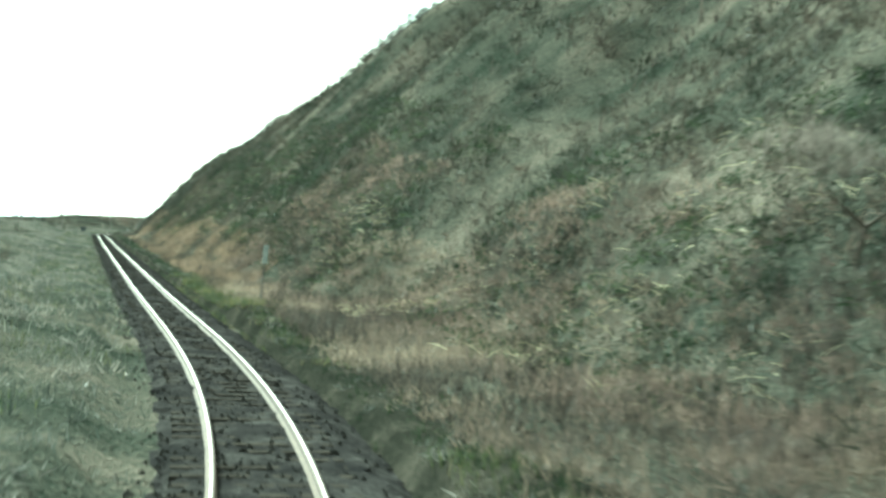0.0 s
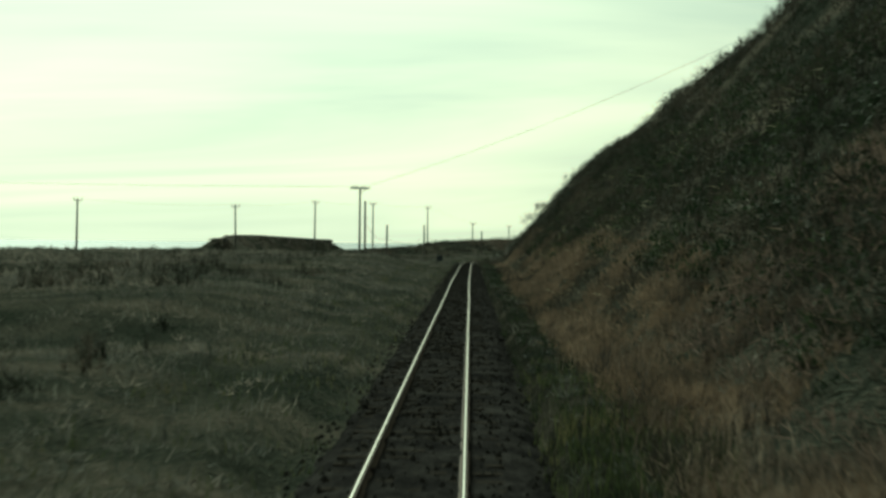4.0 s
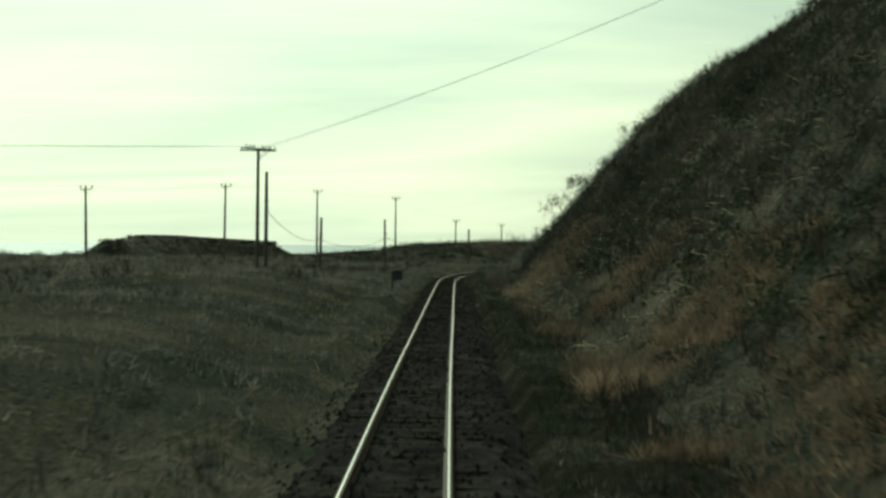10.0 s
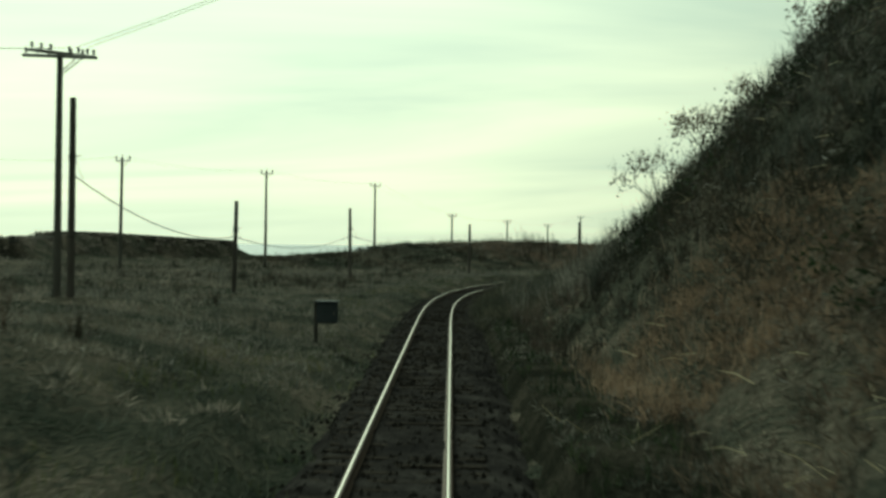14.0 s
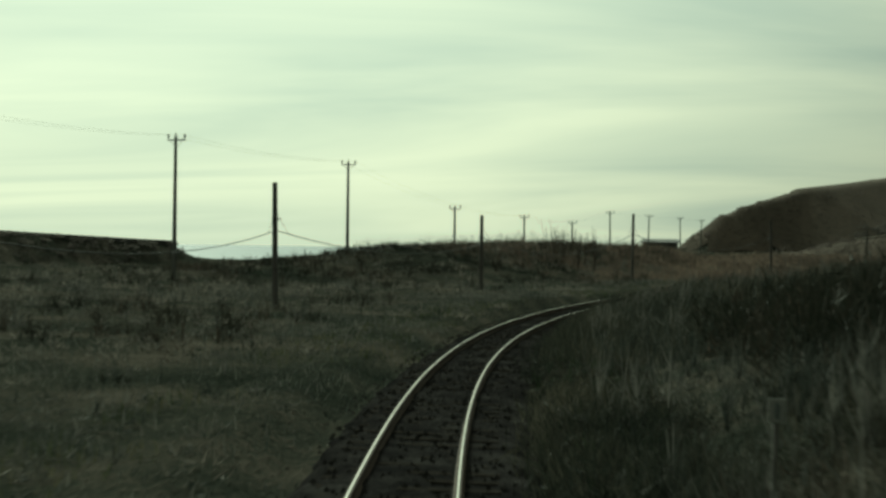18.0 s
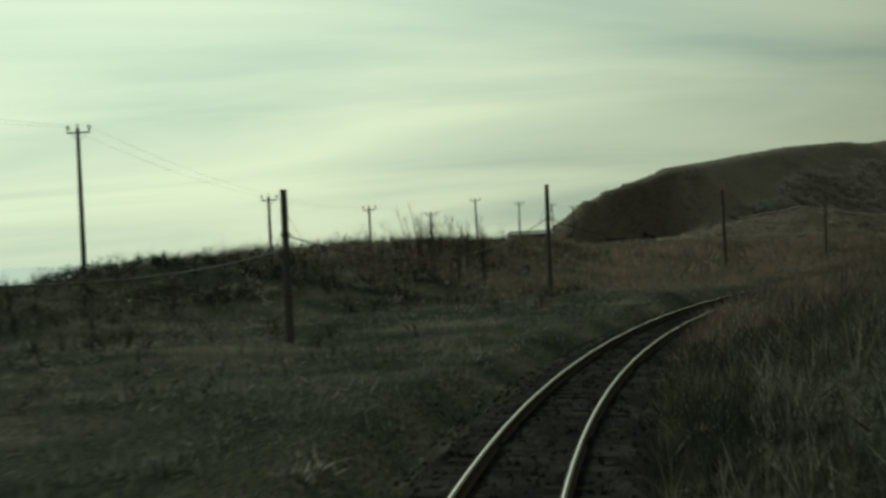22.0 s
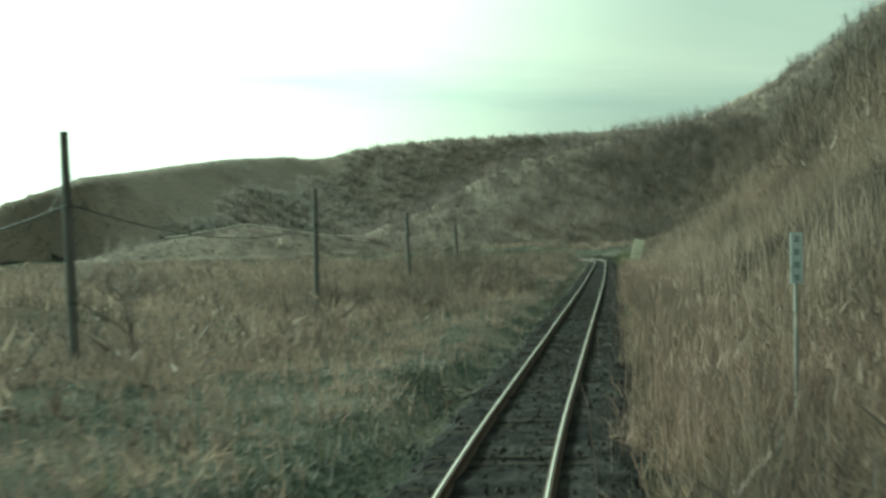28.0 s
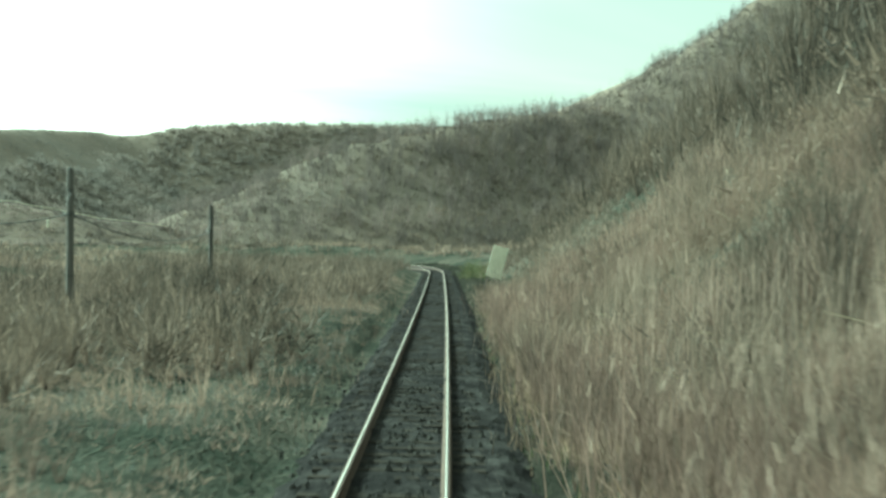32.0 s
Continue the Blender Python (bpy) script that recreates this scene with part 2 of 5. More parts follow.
M_BARK = noise_mat("grey bark", [(0.3, (0.050, 0.042, 0.034)), (0.7, (0.13, 0.112, 0.092))], 2.5, 0.9, stretch=(1, 1, 0.3), bump=0.5, dist=0.02)
M_BRUSH = plant_mat("dark winter brush", [(0.25, (0.0268, 0.0347, 0.0289)), (0.45, (0.0619, 0.0682, 0.0605)), (0.6, (0.1135, 0.1129, 0.101)), (0.8, (0.2146, 0.2021, 0.1847))], 0.09)
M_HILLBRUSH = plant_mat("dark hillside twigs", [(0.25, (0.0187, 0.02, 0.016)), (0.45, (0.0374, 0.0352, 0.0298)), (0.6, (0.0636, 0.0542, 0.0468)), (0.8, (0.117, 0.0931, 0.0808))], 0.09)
M_GRASS = plant_mat("brown winter grass", [(0.2, (0.0405, 0.0392, 0.0347)), (0.42, (0.0968, 0.0823, 0.0694)), (0.62, (0.1804, 0.1372, 0.1086)), (0.85, (0.2992, 0.245, 0.196))], 0.2)
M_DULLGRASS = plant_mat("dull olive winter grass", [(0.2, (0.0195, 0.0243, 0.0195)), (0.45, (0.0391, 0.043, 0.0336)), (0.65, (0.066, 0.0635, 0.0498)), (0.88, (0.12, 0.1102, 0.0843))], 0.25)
M_BRACKEN = plant_mat("rust-brown bracken", [(0.25, (0.0614, 0.0513, 0.0463)), (0.5, (0.1321, 0.0999, 0.0845)), (0.8, (0.2478, 0.1827, 0.1526))], 0.35)
M_PLAINGRASS = plant_mat("grey-brown winter grass", [(0.2, (0.049, 0.0624, 0.0548)), (0.42, (0.1046, 0.1125, 0.1032)), (0.62, (0.1758, 0.172, 0.1517)), (0.85, (0.2894, 0.2817, 0.25))], 0.2)
M_REED = plant_mat("straw-coloured reeds", [(0.2, (0.0736, 0.0552, 0.0468)), (0.40, (0.1226, 0.0883, 0.0742)), (0.6, (0.1815, 0.127, 0.1043)), (0.85, (0.2651, 0.1886, 0.1541))], 0.45, 0.3, 0.66)
M_GREEN = plant_mat("low green grass", [(0.25, (0.0317, 0.0399, 0.019)), (0.5, (0.0634, 0.0783, 0.0347)), (0.8, (0.1373, 0.1249, 0.0672))], 0.3)
M_STRAW = plant_mat("bleached dead stalks", [(0.3, (0.3, 0.26, 0.1751)), (0.7, (0.56, 0.51, 0.3701))], 0.5, 0.15)
# lifted and evened in tone: haze over the far hill put into the colour
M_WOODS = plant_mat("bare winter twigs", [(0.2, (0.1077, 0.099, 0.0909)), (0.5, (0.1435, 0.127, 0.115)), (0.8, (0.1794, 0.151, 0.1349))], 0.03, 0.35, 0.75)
M_TURF = noise_mat("dead hillside turf", [(0.3, (0.0835, 0.0724, 0.0595)), (0.5, (0.1098, 0.0917, 0.0752)), (0.7, (0.1405, 0.1116, 0.0908))], 0.05, 1.0, fine=12, bump=0.3, dist=0.3, spec=0.02)
M_SPURWOODS = plant_mat("grey-brown spur woods", [(0.12, (0.0551, 0.0484, 0.0454)), (0.38, (0.1056, 0.0899, 0.0849)), (0.62, (0.1698, 0.1408, 0.1304)), (0.88, (0.2479, 0.1993, 0.1827))], 0.14, 0.3, 0.6)
# paler than the near woods: distance haze is mixed into this base colour
M_HAZEWOODS = plant_mat("far woods paled for haze", [(0.2, (0.1306, 0.1209, 0.1112)), (0.5, (0.1643, 0.1465, 0.1322)), (0.8, (0.2022, 0.1728, 0.1517))], 0.03, 0.35, 0.75)
M_SLOPEWOODS = plant_mat("dark winter woods", [(0.25, (0.0464, 0.0404, 0.0339)), (0.42, (0.0876, 0.073, 0.06)), (0.58, (0.1391, 0.1095, 0.0871)), (0.8, (0.2267, 0.1777, 0.1433))], 0.11)
M_SCRUB = plant_mat("grey-brown low scrub", [(0.2, (0.0832, 0.084, 0.0767)), (0.45, (0.134, 0.1282, 0.1143)), (0.65, (0.185, 0.168, 0.147)), (0.88, (0.2548, 0.2222, 0.1928))], 0.16, 0.3, 0.7)
M_RUSSET = plant_mat("russet matted grass", [(0.15, (0.0673, 0.0553, 0.0437)), (0.4, (0.1135, 0.0845, 0.0627)), (0.62, (0.1682, 0.1209, 0.0864)), (0.85, (0.2259, 0.1689, 0.1253))], 0.4, 0.35, 0.7)
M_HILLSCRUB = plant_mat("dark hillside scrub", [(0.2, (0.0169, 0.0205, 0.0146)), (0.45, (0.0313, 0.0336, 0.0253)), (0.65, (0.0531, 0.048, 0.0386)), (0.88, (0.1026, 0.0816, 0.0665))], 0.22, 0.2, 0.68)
M_TANREED = plant_mat("tan reed tussocks", [(0.15, (0.108, 0.0801, 0.0639)), (0.4, (0.1485, 0.1098, 0.0873)), (0.62, (0.1872, 0.1377, 0.1089)), (0.85, (0.225, 0.1692, 0.1332))], 0.3, 0.35, 0.7)
M_DRYBRUSH = plant_mat("tan-brown dead brush", [(0.2, (0.078, 0.062, 0.052)), (0.45, (0.140, 0.108, 0.088)), (0.65, (0.205, 0.156, 0.124)), (0.88, (0.285, 0.222, 0.178))], 0.16, 0.3, 0.7)
M_LEAF = plant_mat("withered oak leaves", [(0.3, (0.0528, 0.0441, 0.0246)), (0.7, (0.132, 0.098, 0.056))], 0.4)
M_PLUME = plant_mat("pale seed plumes", [(0.3, (0.1474, 0.1176, 0.0954)), (0.7, (0.3133, 0.2436, 0.2003))], 0.5, 0.3)
M_EVERGREEN = plant_mat("dark evergreen leaves", [(0.25, (0.0141, 0.0235, 0.0134)), (0.55, (0.0282, 0.0431, 0.0224)), (0.85, (0.066, 0.0833, 0.0448))], 0.3, 0.2)


# ---- the line of the railway ----
GAUGE, LEAN_PER_BEND = 1.132, 8.08      # rail centre to rail centre; cant
S0, S1 = -30.0, 660.0
S = np.arange(S0, S1, 0.5)
BEND = np.interp(S, BEND_AT, BENDS)
PSI = np.concatenate([[0], np.cumsum((BEND[1:] + BEND[:-1]) * 0.25)])
PSI -= np.interp(0, S, PSI)
PM = (PSI[1:] + PSI[:-1]) / 2
TX = np.concatenate([[0], np.cumsum(-np.sin(PM) * 0.5)])
TY = np.concatenate([[0], np.cumsum(np.cos(PM) * 0.5)])
TX -= np.interp(0, S, TX)
TY -= np.interp(0, S, TY)
CANT = BEND * LEAN_PER_BEND


def on_track(s, d=0.0):
    """World x, y of places s along the line and d to its right."""
    ps = np.interp(s, S, PSI)
    return np.interp(s, S, TX) + np.cos(ps) * d, np.interp(s, S, TY) + np.sin(ps) * d


KX, KY, KS, KP = TX[::5], TY[::5], S[::5], PSI[::5]


def from_track(x, y):
    """For places: how far along the line, and how far to its right."""
    s, d = np.empty(len(x)), np.empty(len(x))
    for i in range(0, len(x), 20000):
        a, b = x[i:i + 20000], y[i:i + 20000]
        j = np.argmin((a[:, None] - KX) ** 2 + (b[:, None] - KY) ** 2, axis=1)
        dx, dy = a - KX[j], b - KY[j]
        s[i:i + 20000] = KS[j] + np.clip(-dx * np.sin(KP[j]) + dy * np.cos(KP[j]), -1.3, 1.3)
        side = dx * np.cos(KP[j]) + dy * np.sin(KP[j])
        d[i:i + 20000] = np.where(np.hypot(dx, dy) > 3, np.copysign(np.hypot(dx, dy), side), side)
    return s, d


# ---- the ground ----
rng = np.random.default_rng(7)
LATTICE = rng.random((256, 256))


def rough(x, y, size):
    """Smooth noise from -1 to 1, with lumps of that size."""
    u, w = x / size, y / size
    i, j = np.floor(u).astype(int), np.floor(w).astype(int)
    a, b = u - i, w - j
    a, b = a * a * (3 - 2 * a), b * b * (3 - 2 * b)
    g = lambda p, q: LATTICE[p % 256, q % 256]
    return 2 * (g(i, j) * (1 - a) * (1 - b) + g(i + 1, j) * a * (1 - b) + g(i, j + 1) * (1 - a) * b + g(i + 1, j + 1) * a * b) - 1


def step(v, a, b):
    u = np.clip((v - a) / (b - a), 0, 1)
    return u * u * (3 - 2 * u)


def ridge(x, y, pts, face, back, flat=0.0):
    """Height of a ridge that runs through pts (x, y, z), with its faces' slopes; 0 away from it."""
    best = np.zeros_like(x)
    for (x0, y0, z0), (x1, y1, z1) in zip(pts, pts[1:]):
        lx, ly = x1 - x0, y1 - y0
        n = math.hypot(lx, ly)
        u = np.clip(((x - x0) * lx + (y - y0) * ly) / n ** 2, 0, 1)
        qx, qy = x - x0 - u * lx, y - y0 - u * ly
        off = np.maximum(np.hypot(qx, qy) - flat, 0)
        side = np.sign(lx * qy - ly * qx)
        best = np.maximum(best, z0 + u * (z1 - z0) - off * np.where(side < 0, face, back))
    return best


FAR_RIDGE = [(2, 594, 0.2), (8, 597, 3.8), (14, 598, 7.0), (20, 599, 8.8), (27, 600, 12.4), (35, 600, 16.4), (42, 600, 19.0), (49, 600, 20.4), (58, 604, 22.2), (66, 612, 24.0), (80, 624, 26.6), (97, 634, 29.8), (118, 652, 37.2), (131, 664, 44.5), (158, 668, 61.2), (200, 690, 75.2), (300, 760, 89.2)]
BACK_RIDGE = [(-75.5, 640, 0.4), (-73.2, 640, 3.8), (-69.1, 640, 7.8), (-63.6, 641, 12.3), (-58.2, 643, 14.8), (-53.1, 648, 16.9), (-41.8, 670, 21.0), (-29, 700, 23.7), (-13.4, 735, 27.1), (0.5, 775, 30.4), (20.3, 819, 32.9), (31, 819, 32.2), (43, 819, 33.8), (56, 819, 35.8), (75, 820, 37.2), (93, 822, 38.0), (115, 824, 38.6), (150, 830, 41)]
ROAD_BANK = [(-44, 596, 2.0), (-36, 590, 4.2), (-29, 587, 5.2), (-23, 586, 6.1), (-17.3, 586, 6.9), (-11, 586, 5.9), (-4, 586, 4.7), (4, 587, 3.9), (12, 589, 3.0)]
DUNE = [(-83, 292, 0.7), (-78, 304, 2.0), (-72, 322, 2.45), (-67, 345, 2.55), (-63, 372, 2.3), (-62, 400, 1.8), (-64, 440, 0.95), (-68, 500, 0.75), (-72, 570, 0.7)]
MOUND = [(-110.0, 301.5, 2.45), (-115.3, 319.8, 2.45), (-115.4, 320.6, 3.05), (-116, 335, 3.1), (-114, 350, 2.75), (-110.3, 361, 2.35)]


def back_hill(x, y):
    """The hill behind: a steep rounded nose, then a gentler long face."""
    return np.maximum(ridge(x, y, BACK_RIDGE[:7], 0.95, 0.95, 2), ridge(x, y, BACK_RIDGE[6:], 0.55, 0.9, 4))


def in_gap(x, y):
    """1 in the hollow that opens to the sea beside the road bank, 0 away from it."""
    u = np.clip(((x + 80) * -46 + (y - 302) * 125) / (46 ** 2 + 125 ** 2), 0, 1)
    return np.exp(-((x + 80 + 46 * u) ** 2 + (y - 302 - 125 * u) ** 2) / 90)


def ground(x, y):
    s, d = from_track(x, y)
    r = np.maximum(d, 0)
    left = np.maximum(-d, 0)
    lumps = rough(x, y, 9) * 0.35 + rough(x, y, 3.3) * 0.14
    # land on the sea side
    z = 0.55 + 0.5 * rough(x, y, 37) + lumps
    z = z - 0.75 * step(s, 215, 250) * (1 - step(left, 14, 26)) * (d < 0)
    z = np.where(d < 0, z * step(left, 1.8, 8) - 0.42 * (1 - step(left, 1.6, 5.0)), z)
    # the bank inside the curve
    bank = -0.38 + (0.80 - 0.45 * (1 - step(s, 48, 75)) + 0.5 * rough(x, y, 23)) * step(r, 2.2, 5.0) + 0.9 * step(r, 5, 13) + lumps * step(r, 3, 8)
    z = np.where(d >= 0, bank, z)
    # the steep hill beside the first stretch
    toe = 4.3 + 3.6 * (1 - step(s, 44, 84)) - 0.8 * step(s, 185, 208)
    h1 = np.clip(r - toe, 0, 10) * 0.95 + np.clip(r - toe - 10, 0, 32) * (0.72 + 0.25 * (1 - step(s, 50, 115))) + np.clip(r - 46, 0, 60) * 0.25
    h1 = h1 + (rough(x, y, 17) * 2.6 + rough(x, y, 7) * 0.9) * step(r, 7, 22)
    h1 = h1 + 2.0 * np.exp(-((s - 122) / 26) ** 2) * step(r, 11, 21) - 1.3 * step(s, 188, 205) * step(r, 10.5, 17)
    z = z + np.where(d > 0, np.minimum(h1, 46) * (1 - step(s + 0.30 * r, 211, 236)), 0)
    # the slope beside the last stretch
    h2 = np.clip(r - 3.6, 0, 4) * 0.42 + np.clip(r - 7.6, 0, 9) * 0.72 + np.clip(r - 16.6, 0, 42) * 0.95 + np.clip(r - 57, 0, 60) * 0.3
    h2 = h2 + (rough(x, y, 15) * 1.8 + rough(x, y, 6) * 0.5) * step(r, 7, 20)
    z = z + np.where(d > 0, h2 * step(s - 0.35 * r, 322, 352) * (1 - step(s, 470, 530)), 0)
    # far hill, dune and road bank
    bumps = rough(x, y, 30) * 0.55 + rough(x, y, 11) * 0.12 - 0.6
    far = np.maximum(ridge(x, y, FAR_RIDGE, 0.50, 1.0, 4), back_hill(x, y))
    far = np.where(far > 0.4, far + bumps * step(far, 1, 12), far)
    z = np.maximum(z, np.where(np.abs(d) < 4, -0.5, np.where(far > 0.3, far * step(np.abs(d), 3, 14), -9)))
    z = np.maximum(z, ridge(x, y, ROAD_BANK, 0.38, 0.5, 1.5) + lumps * 0.5 - 0.2)
    z = np.maximum(z, ridge(x, y, DUNE, 0.22, 0.30, 3) + lumps * 0.9)
    z = z - 0.9 * in_gap(x, y)
    z = np.maximum(z, ridge(x, y, MOUND, 1.1, 1.1, 1.6))
    # down to the shore
    shore = -128 + 42 * step(y, 420, 560) + 9 * rough(x * 0, y, 60)
    z = z - 8.5 * step(shore - x, 0, 26)
    return np.where(np.abs(d) < 1.9, np.minimum(z, -0.34), z)


def lines(parts):
    return np.unique(np.concatenate([np.arange(a, b, c) for a, b, c in parts]).round(3))


def sheet(xs, ys):
    gx, gy = np.meshgrid(xs, ys)
    x, y = gx.ravel(), gy.ravel()
    z = ground(x, y)
    z = z - 0.32 * (1 - step(np.abs(from_track(x, y)[1]), 2.8, 4.2))
    n, m = len(xs), len(ys)
    i = np.arange(n * m).reshape(m, n)
    f = np.stack([i[:-1, :-1], i[:-1, 1:], i[1:, 1:], i[1:, :-1]], -1).reshape(-1, 4)
    return np.stack([x, y, z], 1), f


def mesh_from(name, verts, faces, material, smooth=False):
    """A mesh from arrays; the faces all have the same number of corners."""
    me = bpy.data.meshes.new(name)
    verts, faces = np.asarray(verts, np.float32), np.asarray(faces, np.int32)
    k = faces.shape[1]
    me.vertices.add(len(verts))
    me.vertices.foreach_set("co", verts.ravel())
    me.loops.add(faces.size)
    me.loops.foreach_set("vertex_index", faces.ravel())
    me.polygons.add(len(faces))
    me.polygons.foreach_set("loop_start", np.arange(len(faces), dtype=np.int32) * k)
    me.polygons.foreach_set("use_smooth", np.full(len(faces), smooth))
    me.update(calc_edges=True)
    me.validate()
    me.materials.append(material)
    return me


XS = lines([(-2600, -400, 220), (-400, -160, 12), (-160, -122, 4), (-122, -66, 2.0), (-66, 60, 1.5), (60, 240, 4), (240, 480, 20), (480, 2700, 220)])
YS = lines([(-900, -100, 100), (-100, -24, 8), (-24, 470, 1.5), (470, 740, 3.5), (740, 860, 6), (860, 1000, 20), (1000, 3600, 260)])
V, F = sheet(XS, YS)
tagged(new("ground", mesh_from("ground", V, F, M_EARTH, True)), "winter earth and dead grass over coastal land", "ground", kind="structure")
tx, ty = np.meshgrid(XS[(XS > -84) & (XS < 190)], YS[(YS > 545) & (YS < 836)])
TURFED = np.maximum(ridge(tx.ravel(), ty.ravel(), FAR_RIDGE, 0.50, 1.0, 4), np.maximum(back_hill(tx.ravel(), ty.ravel()), ridge(tx.ravel(), ty.ravel(), ROAD_BANK, 0.38, 0.5, 1.5)))
tz = ground(tx.ravel(), ty.ravel()) + np.clip(TURFED * 0.6 - 0.3, -0.2, 0.3)
ti = np.arange(tx.size).reshape(tx.shape)
tf = np.stack([ti[:-1, :-1], ti[:-1, 1:], ti[1:, 1:], ti[1:, :-1]], -1).reshape(-1, 4)
tf = tf[(TURFED[tf] > 0.1).all(1)]
tagged(new("hill_turf", mesh_from("hill_turf", np.stack([tx.ravel(), ty.ravel(), tz], 1), tf, M_TURF, True)), "dead pale turf over the far hills", "turf", kind="stuff")
SEA = 4500.0
tagged(new("water", mesh_from("water", [(-SEA, -SEA, -6.2), (SEA, -SEA, -6.2), (SEA, SEA, -6.2), (-SEA, SEA, -6.2)], [(0, 1, 2, 3)], M_SEA)), "flat grey sea along the horizon", "sea", kind="structure")


# ---- track ----
def part(name, data, parent, label=""):
    ob = new(name, data)
    ob.parent = parent
    if label:
        ob["label"] = label
    return ob


def sweep(s, profile, close=True):
    """A profile of (d, z) carried along the line, leaning with its cant."""
    ps, ca = np.interp(s, S, PSI), np.interp(s, S, CANT)
    cx, cy = np.interp(s, S, TX), np.interp(s, S, TY)
    v = []
    for d, z in profile:
        dd, zz = d * np.cos(ca) - z * np.sin(ca), d * np.sin(ca) + z * np.cos(ca)
        v.append(np.stack([cx + np.cos(ps) * dd, cy + np.sin(ps) * dd, zz], 1))
    n, k = len(s), len(profile)
    v = np.stack(v, 1).reshape(-1, 3)
    f = []
    for j in range(k if close else k - 1):
        a = np.arange(n - 1) * k
        q = (j + 1) % k
        f.append(np.stack([a + j, a + q, a + k + q, a + k + j], 1))
    return v, np.concatenate(f)


RUN = np.arange(-12, 600, 1.0)
BED = np.array([(-2.2, -0.70), (-1.45, -0.40), (-1.12, -0.17), (-0.95, -0.145), (0.95, -0.145), (1.3, -0.16), (1.75, -0.36), (2.5, -0.70)])
bed_d = np.concatenate([[-2.2, -1.75], np.arange(-1.5, 1.85, 0.15), [2.1, 2.5]])
v, f = sweep(np.arange(-14, 602, 0.45), [(d, float(np.interp(d, BED[:, 0], BED[:, 1]))) for d in bed_d], False)
v[:, 2] += rough(v[:, 0], v[:, 1], 0.9) * 0.02 + rng.uniform(-0.03, 0.015, len(v)) * (np.abs(np.tile(np.abs(bed_d), len(v) // len(bed_d)) - GAUGE / 2) > 0.06)
v[:, :2] += rng.normal(0, 0.045, (len(v), 2))
tagged(new("track_bed", mesh_from("track_bed", v, f[:, ::-1], M_BALLAST)), "dark oily stone ballast bed under a single track", "track bed", kind="structure")

# the grassy shoulder on either side of the bed
for side in (-1, 1):
    ss, dd = np.arange(-14, 602, 0.8), side * np.array([1.45, 1.7, 2.0, 2.5, 3.0, 3.6, 4.3] if side > 0 else [1.1, 1.4, 1.8, 2.4, 3.0, 3.6, 4.3])
    gx, gy = on_track(np.repeat(ss, len(dd)), np.tile(dd, len(ss)))
    gz = ground(gx, gy) + 0.02 - 0.25 * (np.abs(np.tile(dd, len(ss))) > 4)
    ii = np.arange(len(ss) * len(dd)).reshape(len(ss), -1)
    ff = np.stack([ii[:-1, :-1], ii[:-1, 1:], ii[1:, 1:], ii[1:, :-1]], -1).reshape(-1, 4)
    tagged(new("verge", mesh_from("verge", np.stack([gx, gy, gz], 1), ff if side > 0 else ff[:, ::-1], M_SHOULDER if side > 0 else M_EARTH, True)), "earth shoulder with cinders and matted grass beside the ballast", "verge", kind="structure")

track = tagged(new("railway_track"), "single narrow-gauge railway track with shining rail heads", "railway track")
for side in (-1, 1):
    c = side * GAUGE / 2
    v, f = sweep(RUN, [(c - 0.0635, -0.15), (c + 0.0635, -0.15), (c + 0.0635, -0.138), (c + 0.012, -0.122), (c + 0.010, -0.045), (c + 0.032, -0.032), (c + 0.0325, -0.012), (c - 0.0325, -0.012), (c - 0.032, -0.032), (c - 0.010, -0.045), (c - 0.012, -0.122), (c - 0.0635, -0.138)])
    rail = part("rail", mesh_from("rail", v, f[:, ::-1], M_RAILSIDE), track, "rust-brown steel rail")
    v, f = sweep(RUN, [(c - 0.0115, -0.0119), (c + 0.0115, -0.0119), (c + 0.011, -0.003), (c + 0.008, 0.0), (c - 0.008, 0.0), (c - 0.011, -0.003)])
    part("rail_head", mesh_from("rail_head", v, f[:, ::-1], M_RAILHEAD), rail, "polished steel running surface")


def box_arrays(x0, x1, y0, y1, z0, z1, cut=0.0):
    v = [(x0, y0, z0), (x1, y0, z0), (x1, y1, z0), (x0, y1, z0), (x0 + cut, y0 + cut, z1), (x1 - cut, y0 + cut, z1), (x1 - cut, y1 - cut, z1), (x0 + cut, y1 - cut, z1)]
    return np.array(v), np.array([(3, 2, 1, 0), (4, 5, 6, 7), (0, 1, 5, 4), (1, 2, 6, 5), (2, 3, 7, 6), (3, 0, 4, 7)])


# ---- plants ----
def scatter(n, s_lo, s_hi, d_lo, d_hi, power=1.0):
    """Places beside the line; a power above 1 crowds them towards d_lo."""
    s = rng.uniform(s_lo, s_hi, n)
    d = d_lo + (d_hi - d_lo) * rng.random(n) ** power
    x, y = on_track(s, d)
    return x, y


def field(n, x_lo, x_hi, y_lo, y_hi):
    return rng.uniform(x_lo, x_hi, n), rng.uniform(y_lo, y_hi, n)


def rooted(x, y):
    return np.stack([x, y, ground(x, y) - 0.04], 1)


